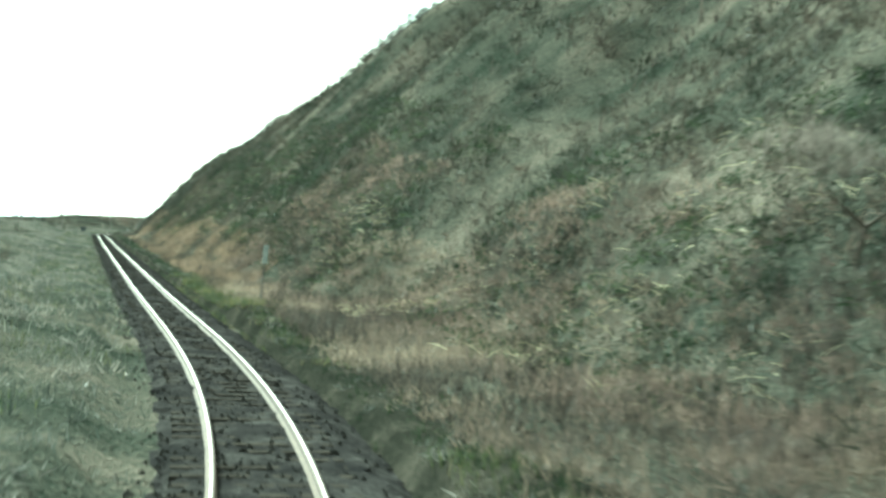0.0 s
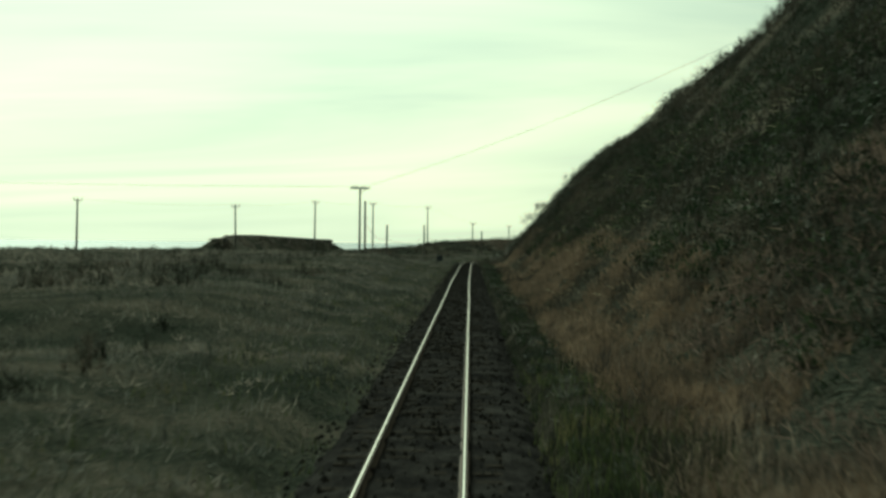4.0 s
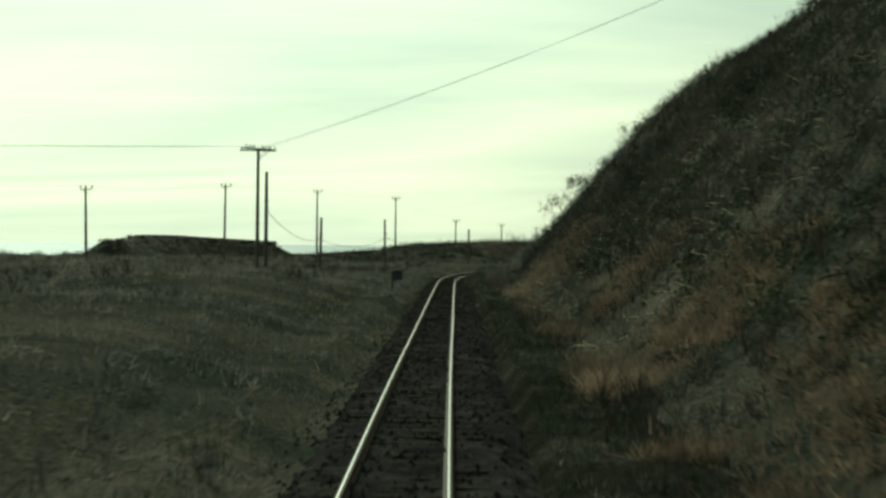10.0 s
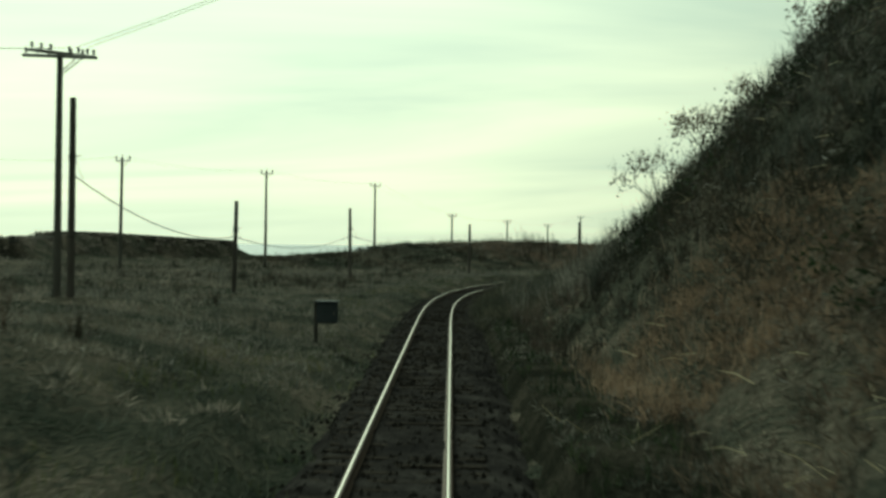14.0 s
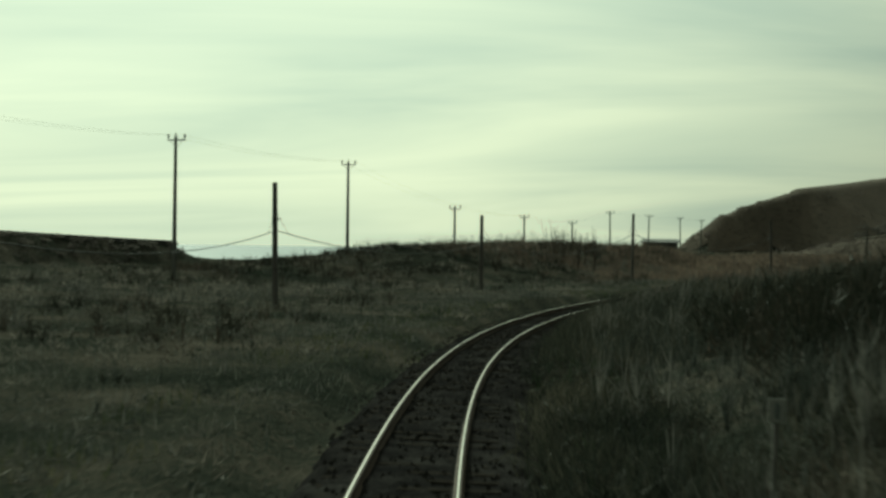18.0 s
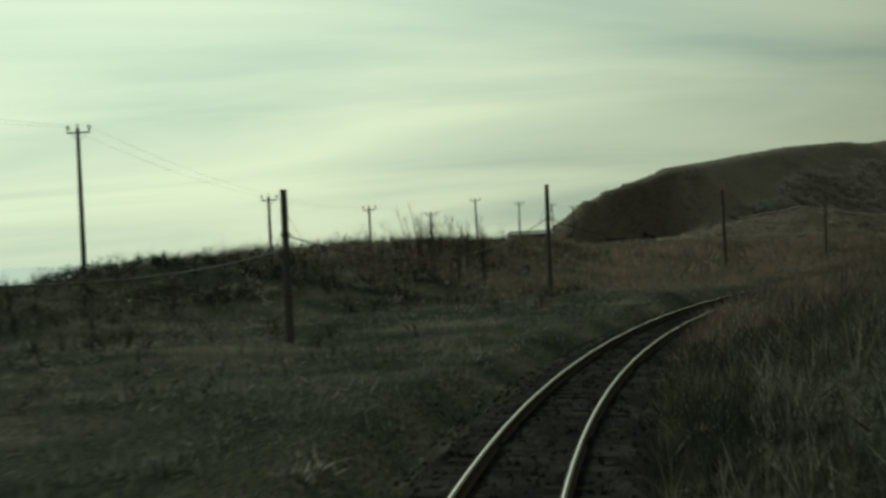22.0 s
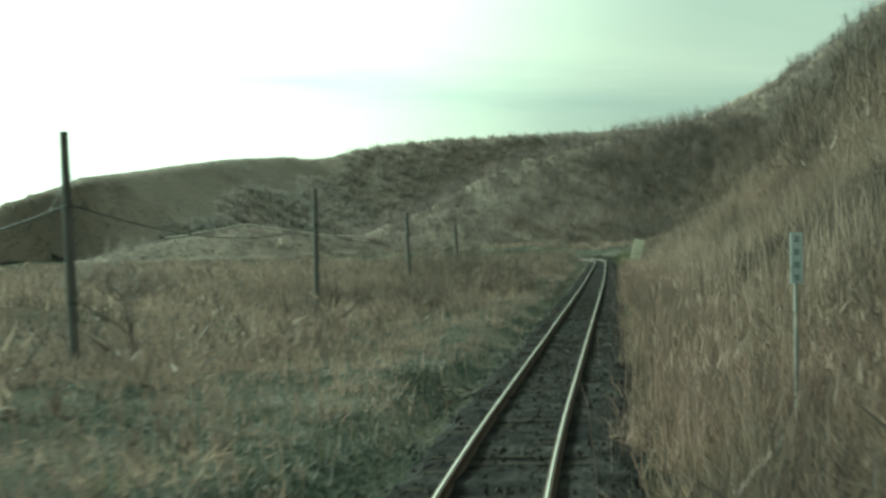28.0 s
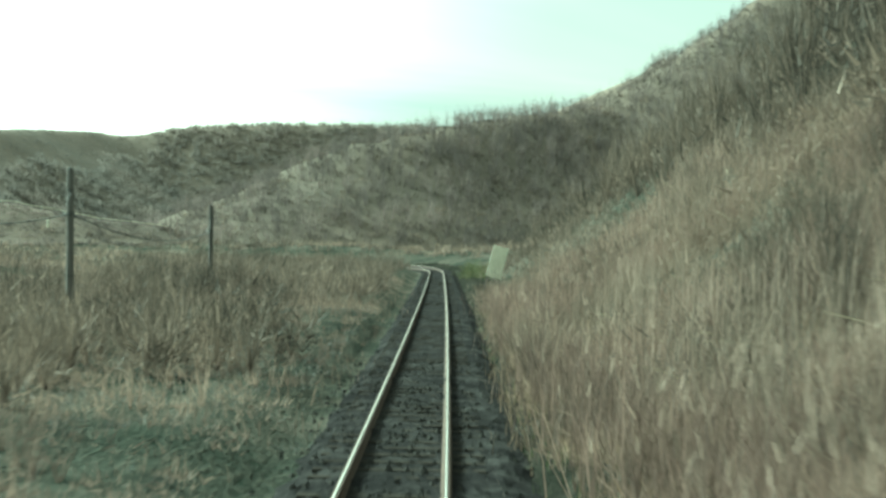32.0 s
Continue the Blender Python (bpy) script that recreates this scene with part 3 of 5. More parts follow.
def blades(base, height, width, lean, tuft=1, spread=0.25):
    """Curved stalks or grass blades: two pieces each, standing in tufts."""
    base = np.repeat(base, tuft, 0)
    n = len(base)
    if tuft > 1:
        base = base + np.concatenate([rng.normal(0, spread, (n, 2)), np.zeros((n, 1))], 1)
    h = height[0] + (height[1] - height[0]) * rng.random(n)
    a, b = rng.uniform(0, 2 * np.pi, n), rng.uniform(0, 2 * np.pi, n)
    t = rng.random(n) * lean
    w = width * (0.6 + 0.8 * rng.random(n))
    side = np.stack([np.cos(b), np.sin(b), 0 * b], 1) * w[:, None] / 2
    out = np.stack([np.cos(a), np.sin(a), 0 * a], 1)
    mid = base + out * (h * t * 0.35)[:, None] + np.array([0, 0, 1]) * (h * 0.6)[:, None]
    tip = base + out * (h * t)[:, None] + np.array([0, 0, 1]) * (h * np.sqrt(np.maximum(1 - t * t * 0.8, 0.1)))[:, None]
    v = np.stack([base - side, base + side, mid + side * 0.8, mid - side * 0.8, tip], 1).reshape(-1, 3)
    i = np.arange(n) * 5
    return v, np.concatenate([np.stack([i, i + 1, i + 2], 1), np.stack([i, i + 2, i + 3], 1), np.stack([i + 3, i + 2, i + 4], 1)])


def twigs(base, size, count, width, wide=0.8, fork=True):
    """Bare bushes: stems that fan out of one root and fork once."""
    n = len(base)
    h = (size[0] + (size[1] - size[0]) * rng.random(n) ** 1.5).repeat(count)
    root = base.repeat(count, 0)
    m = n * count
    a, t = rng.uniform(0, 2 * np.pi, m), np.abs(rng.normal(0, 0.45, m)) * wide
    way = np.stack([np.cos(a) * np.sin(t), np.sin(a) * np.sin(t), np.cos(t)], 1)
    ln = h * (0.55 + 0.5 * rng.random(m))
    start = root + way * (ln * 0.1 * rng.random(m))[:, None]
    elbow = start + way * (ln * 0.55)[:, None]
    vs, fs, k = [], [], 0

    def thin(p, q, w0):
        nonlocal k
        b = rng.uniform(0, 2 * np.pi, len(p))
        sd = np.stack([np.cos(b), np.sin(b), 0.2 * np.sin(b * 3)], 1)
        vs.append(np.stack([p - sd * w0 / 2, p + sd * w0 / 2, q], 1).reshape(-1, 3))
        i = k + np.arange(len(p)) * 3
        fs.append(np.stack([i, i + 1, i + 2], 1))
        k += len(p) * 3

    bend = rng.normal(0, 0.12, (m, 3))
    thin(start, start + (way + bend) * ln[:, None], width * 1.5)
    if fork:
        w2 = way + rng.normal(0, 0.42, (m, 3))
        w2[:, 2] = np.abs(w2[:, 2])
        w2 /= np.linalg.norm(w2, axis=1)[:, None]
        thin(elbow + bend * (ln * 0.55)[:, None], elbow + w2 * (ln * 0.5)[:, None], width)
    return np.concatenate(vs), np.concatenate(fs)


def stuff(name, arrays, material, label, category):
    v = np.concatenate([a for a, _ in arrays])
    shift = np.cumsum([0] + [len(a) for a, _ in arrays[:-1]])
    f = np.concatenate([b + o for (_, b), o in zip(arrays, shift)])
    return tagged(new(name, mesh_from(name, v, f, material)), label, category, kind="stuff")


def split_by(x, y, size, level, above=True):
    """The places in the patches of one kind, or those in the other."""
    k = (rough(x + 700, y - 200, size) + 0.4 * rough(x - 90, y + 650, size / 2.5) > level) == above
    return x[k], y[k]


def thin_out(x, y, size, level):
    """Leave gaps: keep the places where slow noise is above the level."""
    k = rough(x + 300, y + 100, size) + 0.5 * rough(x, y + 50, size / 3) > level
    return x[k], y[k]


def clear(x, y, gap=2.6):
    """Keep plants off the track."""
    s, d = from_track(x, y)
    k = np.abs(d) > gap
    return x[k], y[k]


def mounds(base, size, count, length, width, up=0.3, tall=0.75, loose=0.55):
    """Rounded bushes and tussocks: short twigs or blades over a dome round each root, pointing outwards and up."""
    n = len(base)
    r = (size[0] + (size[1] - size[0]) * rng.random(n) ** 1.4).repeat(count)
    m = n * count
    a, u = rng.uniform(0, 2 * np.pi, m), rng.random(m) ** 0.9
    c = np.sqrt(1 - u * u)
    out = np.stack([np.cos(a) * c, np.sin(a) * c, u], 1)
    oval = np.repeat(np.stack([0.75 + 0.6 * rng.random(n), 0.75 + 0.6 * rng.random(n), tall * (0.7 + 0.6 * rng.random(n))], 1), count, 0)
    p = base.repeat(count, 0) + out * oval * (r * (0.35 + 0.6 * np.sqrt(rng.random(m))))[:, None]
    way = out * 0.6 + np.array([0, 0, up]) + rng.normal(0, loose, (m, 3))
    way /= np.linalg.norm(way, axis=1)[:, None]
    side = np.cross(way, rng.normal(0, 1, (m, 3)))
    side /= np.linalg.norm(side, axis=1)[:, None] + 1e-6
    w = (width / 2 * (0.5 + 0.9 * rng.random(m)))[:, None]
    e = p + way * (length * (0.5 + 0.8 * rng.random(m)))[:, None]
    v = np.stack([p - side * w, p + side * w, e], 1).reshape(-1, 3)
    return v, np.arange(m * 3).reshape(-1, 3)


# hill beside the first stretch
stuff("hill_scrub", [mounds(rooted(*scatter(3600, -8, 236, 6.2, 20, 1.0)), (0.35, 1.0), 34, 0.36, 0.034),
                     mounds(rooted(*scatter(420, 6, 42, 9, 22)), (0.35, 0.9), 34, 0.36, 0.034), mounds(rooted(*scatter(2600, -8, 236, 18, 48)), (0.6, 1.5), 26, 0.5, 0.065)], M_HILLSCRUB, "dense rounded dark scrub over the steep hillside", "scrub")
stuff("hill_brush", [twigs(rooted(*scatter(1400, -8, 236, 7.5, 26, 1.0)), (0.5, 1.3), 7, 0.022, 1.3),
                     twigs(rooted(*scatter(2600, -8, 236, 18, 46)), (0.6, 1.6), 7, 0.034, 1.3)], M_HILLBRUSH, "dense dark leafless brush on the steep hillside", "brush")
stuff("russet_grass", [mounds(rooted(*split_by(*scatter(3000, 62, 150, 2.9, 6.2, 1.1), 5, -0.25)), (0.2, 0.6), 40, 0.24, 0.018, 0.5, 0.7),
                       mounds(rooted(*split_by(*scatter(1900, 140, 196, 3.2, 7.2, 1.1), 5, 0.0)), (0.2, 0.6), 40, 0.24, 0.018, 0.5, 0.7)], M_RUSSET, "tussocks of matted russet winter grass beside the track", "grass")
stuff("verge_grass", [mounds(rooted(*scatter(2500, -4, 66, 2.7, 9.5)), (0.2, 0.6), 36, 0.24, 0.018, 0.5, 0.6),
                      blades(rooted(*split_by(*scatter(2200, -4, 80, 2.5, 8.5), 8, -0.1)), (0.2, 0.7), 0.012, 0.9, 6),
                      blades(rooted(*split_by(*scatter(2600, 60, 225, 3.2, 7.0), 8, -0.1)), (0.2, 0.65), 0.012, 0.9, 5)], M_GRASS, "tall brown winter grass beside the track", "grass")
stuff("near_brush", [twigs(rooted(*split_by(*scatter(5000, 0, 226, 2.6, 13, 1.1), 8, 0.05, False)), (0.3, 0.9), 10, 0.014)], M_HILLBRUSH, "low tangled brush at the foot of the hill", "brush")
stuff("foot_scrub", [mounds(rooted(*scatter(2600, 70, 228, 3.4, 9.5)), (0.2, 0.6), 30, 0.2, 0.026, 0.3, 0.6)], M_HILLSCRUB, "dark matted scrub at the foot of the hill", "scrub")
stuff("verge_scrub", [twigs(rooted(*scatter(4200, -4, 345, 1.65, 3.6)), (0.08, 0.4), 8, 0.013, 1.6)], M_EVERGREEN, "low dark scrub between the ballast and the slope", "scrub")
stuff("verge_mat", [mounds(rooted(*scatter(2800, -4, 420, 1.75, 5.2)), (0.12, 0.34), 20, 0.15, 0.022, 0.3, 0.5), mounds(rooted(*scatter(2800, -4, 420, -6.5, -1.3)), (0.12, 0.36), 20, 0.15, 0.022, 0.3, 0.5)], M_BRUSH, "matted dead stems along both edges of the ballast", "grass")
stuff("evergreen_scrub", [mounds(rooted(*split_by(*scatter(4600, 20, 226, 5.6, 14, 1.2), 6, 0.25, False)), (0.3, 0.8), 26, 0.16, 0.06, 0.1, 0.8, 0.9)], M_EVERGREEN, "dark evergreen bramble mounds on the hillside", "scrub")
stuff("green_grass", [blades(rooted(*thin_out(*scatter(1300, -4, 85, 1.6, 3.0), 9, -0.1)), (0.08, 0.28), 0.014, 0.8, 6, 0.15),
                      blades(rooted(*scatter(1100, 46, 70, 1.7, 3.7)), (0.1, 0.35), 0.015, 0.8, 6, 0.15),
                      blades(rooted(*thin_out(*scatter(1500, 318, 420, 1.7, 3.2), 9, 0.0)), (0.08, 0.28), 0.014, 0.8, 6, 0.15),
                      blades(rooted(*thin_out(*scatter(3400, -4, 345, -4.6, -1.12, 1.3), 9, -0.15)), (0.10, 0.30), 0.014, 0.8, 5, 0.15)], M_GREEN, "short green grass along the ballast edge", "grass")
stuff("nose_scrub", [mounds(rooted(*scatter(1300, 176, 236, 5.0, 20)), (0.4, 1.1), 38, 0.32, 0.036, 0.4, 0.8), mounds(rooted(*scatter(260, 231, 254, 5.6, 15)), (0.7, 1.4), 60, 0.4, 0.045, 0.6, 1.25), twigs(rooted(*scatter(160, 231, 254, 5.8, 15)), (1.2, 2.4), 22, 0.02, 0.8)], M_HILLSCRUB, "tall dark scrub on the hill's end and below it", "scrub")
stuff("nose_brush", [twigs(rooted(*scatter(420, 188, 222, 7, 22)), (0.6, 1.2), 14, 0.022), twigs(rooted(*scatter(620, 208, 232, 4.5, 13)), (0.7, 1.5), 14, 0.020)], M_BRUSH, "taller dark brush on the hill's end", "brush")
# sea side of the line
stuff("plain_grass", [blades(rooted(*scatter(2600, 0, 345, -9, -1.15, 1.3)), (0.12, 0.36), 0.013, 0.8, 5),
                      blades(rooted(*scatter(2200, 0, 345, -34, -7, 1.3)), (0.2, 0.5), 0.02, 0.8, 4, 0.35)], M_PLAINGRASS, "rough grey-brown winter grass on the coastal plain", "grass")
bx0, by0 = scatter(5600, 0, 345, -95, -14)
bk = (ridge(bx0, by0, MOUND, 1.1, 1.1, 1.6) < 0.3) & (in_gap(bx0, by0) < 0.35)
stuff("plain_brush", [twigs(rooted(*scatter(2800, 0, 345, -28, -3.0, 1.2)), (0.2, 0.75), 8, 0.015, 1.5),
                      twigs(rooted(*thin_out(bx0[bk], by0[bk], 14, -0.2)), (0.35, 1.0), 9, 0.026, 1.4, False)], M_BRUSH, "low dark leafless brush on the coastal plain", "brush")
stuff("plain_scrub", [mounds(rooted(*scatter(5000, 0, 345, -30, -2.2, 1.25)), (0.2, 0.65), 20, 0.22, 0.032, 0.3, 0.55),
                      mounds(rooted(*thin_out(bx0[bk], by0[bk], 11, -0.45)), (0.4, 1.0), 20, 0.38, 0.065, 0.2, 0.6)], M_SCRUB, "low grey-green scrub mounds on the coastal plain", "scrub")
cx0, cy0 = scatter(2600, 0, 330, -34, -6, 1.1)
stuff("plain_thicket", [twigs(rooted(*thin_out(cx0, cy0, 8, 0.2)), (0.5, 1.1), 12, 0.018, 1.2), mounds(rooted(*thin_out(cx0, cy0, 8, 0.05)), (0.3, 0.8), 26, 0.26, 0.034, 0.3, 0.7)], M_HILLSCRUB, "darker thickets of bare brush on the coastal plain", "brush")
# brown growth low on the hill
stuff("slope_grass", [mounds(rooted(*thin_out(*scatter(1700, 14, 78, 4.6, 11.5), 7, -0.35)), (0.3, 0.8), 30, 0.32, 0.024, 0.5, 0.8)], M_BRACKEN, "brown dead grass low on the hillside", "grass")
# dune
dx, dy = field(9000, -92, -52, 290, 560)
dk = (ridge(dx, dy, DUNE, 0.22, 0.30, 3) > 0.8) & ((dy < 400) | (rng.random(len(dx)) < 0.5))
stuff("dune_brush", [twigs(rooted(dx[dk], dy[dk]), (0.35, 0.85), 8, 0.028, fork=False), mounds(rooted(dx[dk], dy[dk]), (0.4, 0.9), 22, 0.28, 0.05, 0.3, 0.8)], M_HILLSCRUB, "low dark brush that covers the dune", "brush")
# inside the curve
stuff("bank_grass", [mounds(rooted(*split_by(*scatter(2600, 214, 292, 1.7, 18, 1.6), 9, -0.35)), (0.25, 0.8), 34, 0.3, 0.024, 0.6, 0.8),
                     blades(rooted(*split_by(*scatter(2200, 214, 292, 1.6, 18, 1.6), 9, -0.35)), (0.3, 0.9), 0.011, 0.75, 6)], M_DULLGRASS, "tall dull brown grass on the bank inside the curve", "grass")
stuff("bank_bracken", [mounds(rooted(*split_by(*scatter(2200, 284, 345, 1.7, 16, 1.5), 6, -0.3)), (0.3, 0.9), 38, 0.32, 0.024, 0.6, 0.9),
                       blades(rooted(*split_by(*scatter(2000, 286, 345, 1.6, 18, 1.5), 6, -0.3)), (0.3, 1.0), 0.011, 0.75, 6)], M_BRACKEN, "tall rust-brown bracken on the bank inside the curve", "bracken")
stuff("bank_brush", [twigs(rooted(*scatter(2400, 214, 345, 2.6, 26, 1.3)), (0.4, 1.2), 10, 0.017)], M_BRUSH, "low dark brush on the bank inside the curve", "brush")
fx, fy = clear(*field(12000, -60, 120, 330, 582), 8)
fk = ground(fx, fy) < 3.2
fx, fy = fx[fk], fy[fk]
stuff("field_grass", [mounds(rooted(*thin_out(fx, fy, 22, -0.3)), (0.5, 1.1), 12, 0.6, 0.10, 0.7, 0.7)], M_GRASS, "brown winter grass on the flat below the hill", "grass")
qx, qy = clear(*field(5200, -62, 60, 335, 560), 6)
qk = (qx > -52) | (qy < 390)
stuff("field_brush", [twigs(rooted(qx[qk], qy[qk]), (0.4, 1.0), 7, 0.04, 1.2, False), mounds(rooted(*thin_out(qx[qk], qy[qk], 12, 0.1)), (0.5, 1.2), 18, 0.55, 0.09, 0.4, 0.9)], M_DRYBRUSH, "tan-brown bare brush on the flat below the hill", "brush")
# reeds
def brush_patch(x, y):
    """True inside the patch of dark brush that breaks the reeds."""
    s, d = from_track(x, y)
    return ((s - 357) / 9) ** 2 + ((d - 8.5) / 4.2) ** 2 + 0.5 * rough(x, y, 2.5) < 1


def outside(x, y):
    k = ~brush_patch(x, y)
    return x[k], y[k]


rx0, ry0 = outside(*scatter(8200, 326, 428, 2.0, 10.8, 1.15))
reed_at = rooted(*split_by(rx0, ry0, 5, -0.05))
stuff("reeds", [blades(reed_at, (0.5, 1.5), 0.011, 0.65, 7, 0.3)], M_REED, "tall straw-coloured reeds on the slope beside the track", "reeds")
stuff("reed_tussocks", [mounds(rooted(*split_by(*outside(*scatter(3700, 322, 432, 2.3, 12, 1.1)), 5, -0.25)), (0.35, 1.05), 40, 0.36, 0.022, 0.8, 1.1)], M_TANREED, "dense tan reed tussocks on the slope beside the track", "reeds")
stuff("reed_plumes", [blades(reed_at[::4] + np.concatenate([rng.normal(0, 0.3, (len(reed_at[::4]), 2)), 0.8 + 0.8 * rng.random((len(reed_at[::4]), 1))], 1), (0.12, 0.26), 0.016, 0.9, 3, 0.12)], M_PLUME, "pale feathery plumes on the reeds", "reeds")
stuff("reed_undergrowth", [twigs(rooted(*split_by(*scatter(4200, 322, 412, 2.0, 18, 1.3), 5, 0.12, False)), (0.4, 1.6), 10, 0.014),
                           mounds(rooted(*split_by(*scatter(2300, 322, 412, 3.2, 24, 1.1), 5, 0.2, False)), (0.4, 1.1), 30, 0.34, 0.03, 0.5, 1.0)], M_SLOPEWOODS, "bare brush between the reeds", "brush")
px0, py0 = scatter(1500, 345, 369, 3.5, 13.5)
pk0 = brush_patch(px0, py0)
stuff("brush_patch", [mounds(rooted(px0[pk0], py0[pk0]), (0.35, 1.0), 34, 0.34, 0.028, 0.5, 0.9), twigs(rooted(px0[pk0][::2], py0[pk0][::2]), (0.6, 1.7), 12, 0.014)], M_SLOPEWOODS, "patch of dark tangled brush among the reeds", "brush")
stuff("bracken", [blades(rooted(*split_by(*scatter(3600, 318, 412, 1.7, 7.5, 1.3), 4, 0.1, False)), (0.2, 0.6), 0.013, 0.8, 6, 0.25),
                  mounds(rooted(*scatter(1500, 318, 412, 1.9, 4.4)), (0.2, 0.55), 30, 0.24, 0.02, 0.5, 0.7)], M_RUSSET, "withered rust-brown bracken beside the ballast", "bracken")
stuff("reeds_seaward", [blades(rooted(*split_by(*scatter(3400, 318, 470, -30, -1.3, 1.2), 7, -0.6)), (0.2, 0.7), 0.012, 0.75, 6, 0.35),
                        mounds(rooted(*split_by(*scatter(3000, 318, 480, -34, -2.4, 1.15), 7, -0.4)), (0.3, 0.95), 36, 0.22, 0.020, 0.6, 0.8)], M_TANREED, "brown reeds on the low ground beside the track", "reeds")
stuff("seaward_brush", [twigs(rooted(*split_by(*scatter(3200, 318, 470, -40, -3, 1.2), 9, 0.3, False)), (0.4, 1.5), 9, 0.016),
                        mounds(rooted(*split_by(*scatter(1800, 318, 480, -44, -4.5, 1.1), 7, 0.15, False)), (0.4, 1.2), 32, 0.34, 0.034, 0.4, 0.9)], M_DRYBRUSH, "tan-brown bare brush on the low ground beside the track", "brush")
kx, ky = scatter(130, 379, 402, -13, -5.6)
stuff("slope_brush", [mounds(rooted(*scatter(1200, 406, 486, 3.8, 22)), (0.5, 1.3), 30, 0.4, 0.04, 0.5, 1.0), mounds(rooted(*scatter(700, 366, 410, 9.6, 22)), (0.6, 1.5), 34, 0.42, 0.04, 0.5, 1.0)], M_SLOPEWOODS, "grey-brown low brush on the slope below the woods", "brush")
stuff("low_mat", [mounds(rooted(*scatter(1700, 326, 430, -13, -1.8)), (0.14, 0.4), 22, 0.18, 0.022, 0.4, 0.6)], M_DRYBRUSH, "matted dead stems on the low ground beside the track", "grass")
stuff("dark_thicket", [twigs(rooted(kx, ky), (0.7, 1.7), 26, 0.018, 0.9), mounds(rooted(kx, ky), (0.5, 1.0), 46, 0.32, 0.034, 0.4, 1.0)], M_SLOPEWOODS, "dark bramble thicket on the low ground beside the track", "brush")
lx, ly = thin_out(*scatter(900, 392, 500, -17, -2.8, 1.2), 7, -0.25)
stuff("low_bushes", [mounds(rooted(lx, ly), (0.7, 1.5), 46, 0.45, 0.05, 0.5, 1.15), twigs(rooted(lx, ly), (1.0, 2.3), 14, 0.025, 0.9)], M_SLOPEWOODS, "grey-brown bare bushes on the low ground beside the track", "brush")
ex0, ey0 = scatter(9, 470, 482, 2.6, 4.2)
stuff("evergreen_bush", [mounds(rooted(ex0, ey0), (0.8, 1.5), 240, 0.16, 0.07, 0.1, 1.1, 0.9)], M_GREEN, "small green bush close beside the far rails", "bush")
stuff("reed_thicket", [twigs(rooted(*thin_out(*scatter(420, 332, 425, 4.5, 15), 6, 0.0)), (1.2, 2.6), 34, 0.016, 0.9)], M_SLOPEWOODS, "dark bare thickets that stand out of the reeds", "brush")
stuff("tall_reeds", [blades(rooted(*thin_out(*scatter(900, 330, 425, 3.4, 12), 4, 0.1)), (1.4, 2.3), 0.014, 0.45, 9, 0.3)], M_PLUME, "tall pale reed clumps above the rest", "reeds")
gx0, gy0 = field(2600, -122, -100, 294, 368)
gk = ridge(gx0, gy0, MOUND, 1.1, 1.1, 1.6) > 0.2
# the bank's distance haze comes from this paled material
stuff("bank_turf", [mounds(rooted(gx0[gk], gy0[gk]), (0.3, 0.6), 16, 0.3, 0.12, 0.2, 0.4)], M_HAZEWOODS, "short dead grass on the road bank's faces, paled for haze", "grass")
# woods
wx, wy = scatter(1900, 336, 520, 10, 46)
stuff("slope_woods", [twigs(rooted(wx, wy), (1.8, 4.8), 16, 0.05, 0.75), mounds(rooted(wx, wy), (0.9, 2.0), 19, 0.7, 0.11, 0.7, 1.2)], M_SLOPEWOODS, "bare grey-brown winter woods on the slope", "woods")


def hillside(n, height_of, pts, x_lo, x_hi, y_lo):
    """Places on a hill's near face, up to a little behind its crest."""
    x, y = field(n, x_lo, x_hi, y_lo, pts[-1][1])
    k = y < np.interp(x, [q[0] for q in pts], [q[1] for q in pts]) + 5
    x, y = x[k], y[k]
    h = height_of(x, y)
    k = (h > 0.8) & (ground(x, y) < h + 2.5)
    return clear(x[k], y[k], 7)


def spur(x, y):
    return ridge(x, y, FAR_RIDGE, 0.50, 1.0, 4)


hx, hy = hillside(19000, back_hill, BACK_RIDGE, -78, 125, 575)
low = hx - 0.35 * (hy - 640) < -22 + 12 * rough(hx, hy, 30)
nx, ny = field(2600, -78, -36, 622, 690)
nk = (back_hill(nx, ny) > 0.3) & (ny < np.interp(nx, [q[0] for q in BACK_RIDGE], [q[1] for q in BACK_RIDGE]) + 4)
# haze over the far hill is carried by the base colours of its growth
stuff("far_grass", [mounds(rooted(nx[nk], ny[nk]), (0.3, 0.7), 14, 0.35, 0.2, 0.2, 0.4), mounds(rooted(hx[low], hy[low]), (0.4, 0.9), 14, 0.4, 0.24, 0.3, 0.4)], M_WOODS, "dead grass and low brush over the far hill's nose, paled for haze", "grass")
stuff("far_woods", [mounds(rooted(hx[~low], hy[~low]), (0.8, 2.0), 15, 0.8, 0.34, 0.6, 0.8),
                    twigs(rooted(hx[~low][::2], hy[~low][::2]), (1.4, 3.2), 7, 0.12, 0.8, False)], M_HAZEWOODS, "bare winter woods over the far hill, greyed for haze", "woods")
ux, uy = hillside(31000, spur, FAR_RIDGE, 0, 150, 535)
gone = rng.random(len(ux)) < 0.55
stuff("spur_brush", [mounds(rooted(ux[gone], uy[gone]), (0.6, 1.3), 10, 0.55, 0.19, 0.4, 0.7)], M_SLOPEWOODS, "dark low brush between the trees of the near spur", "brush")
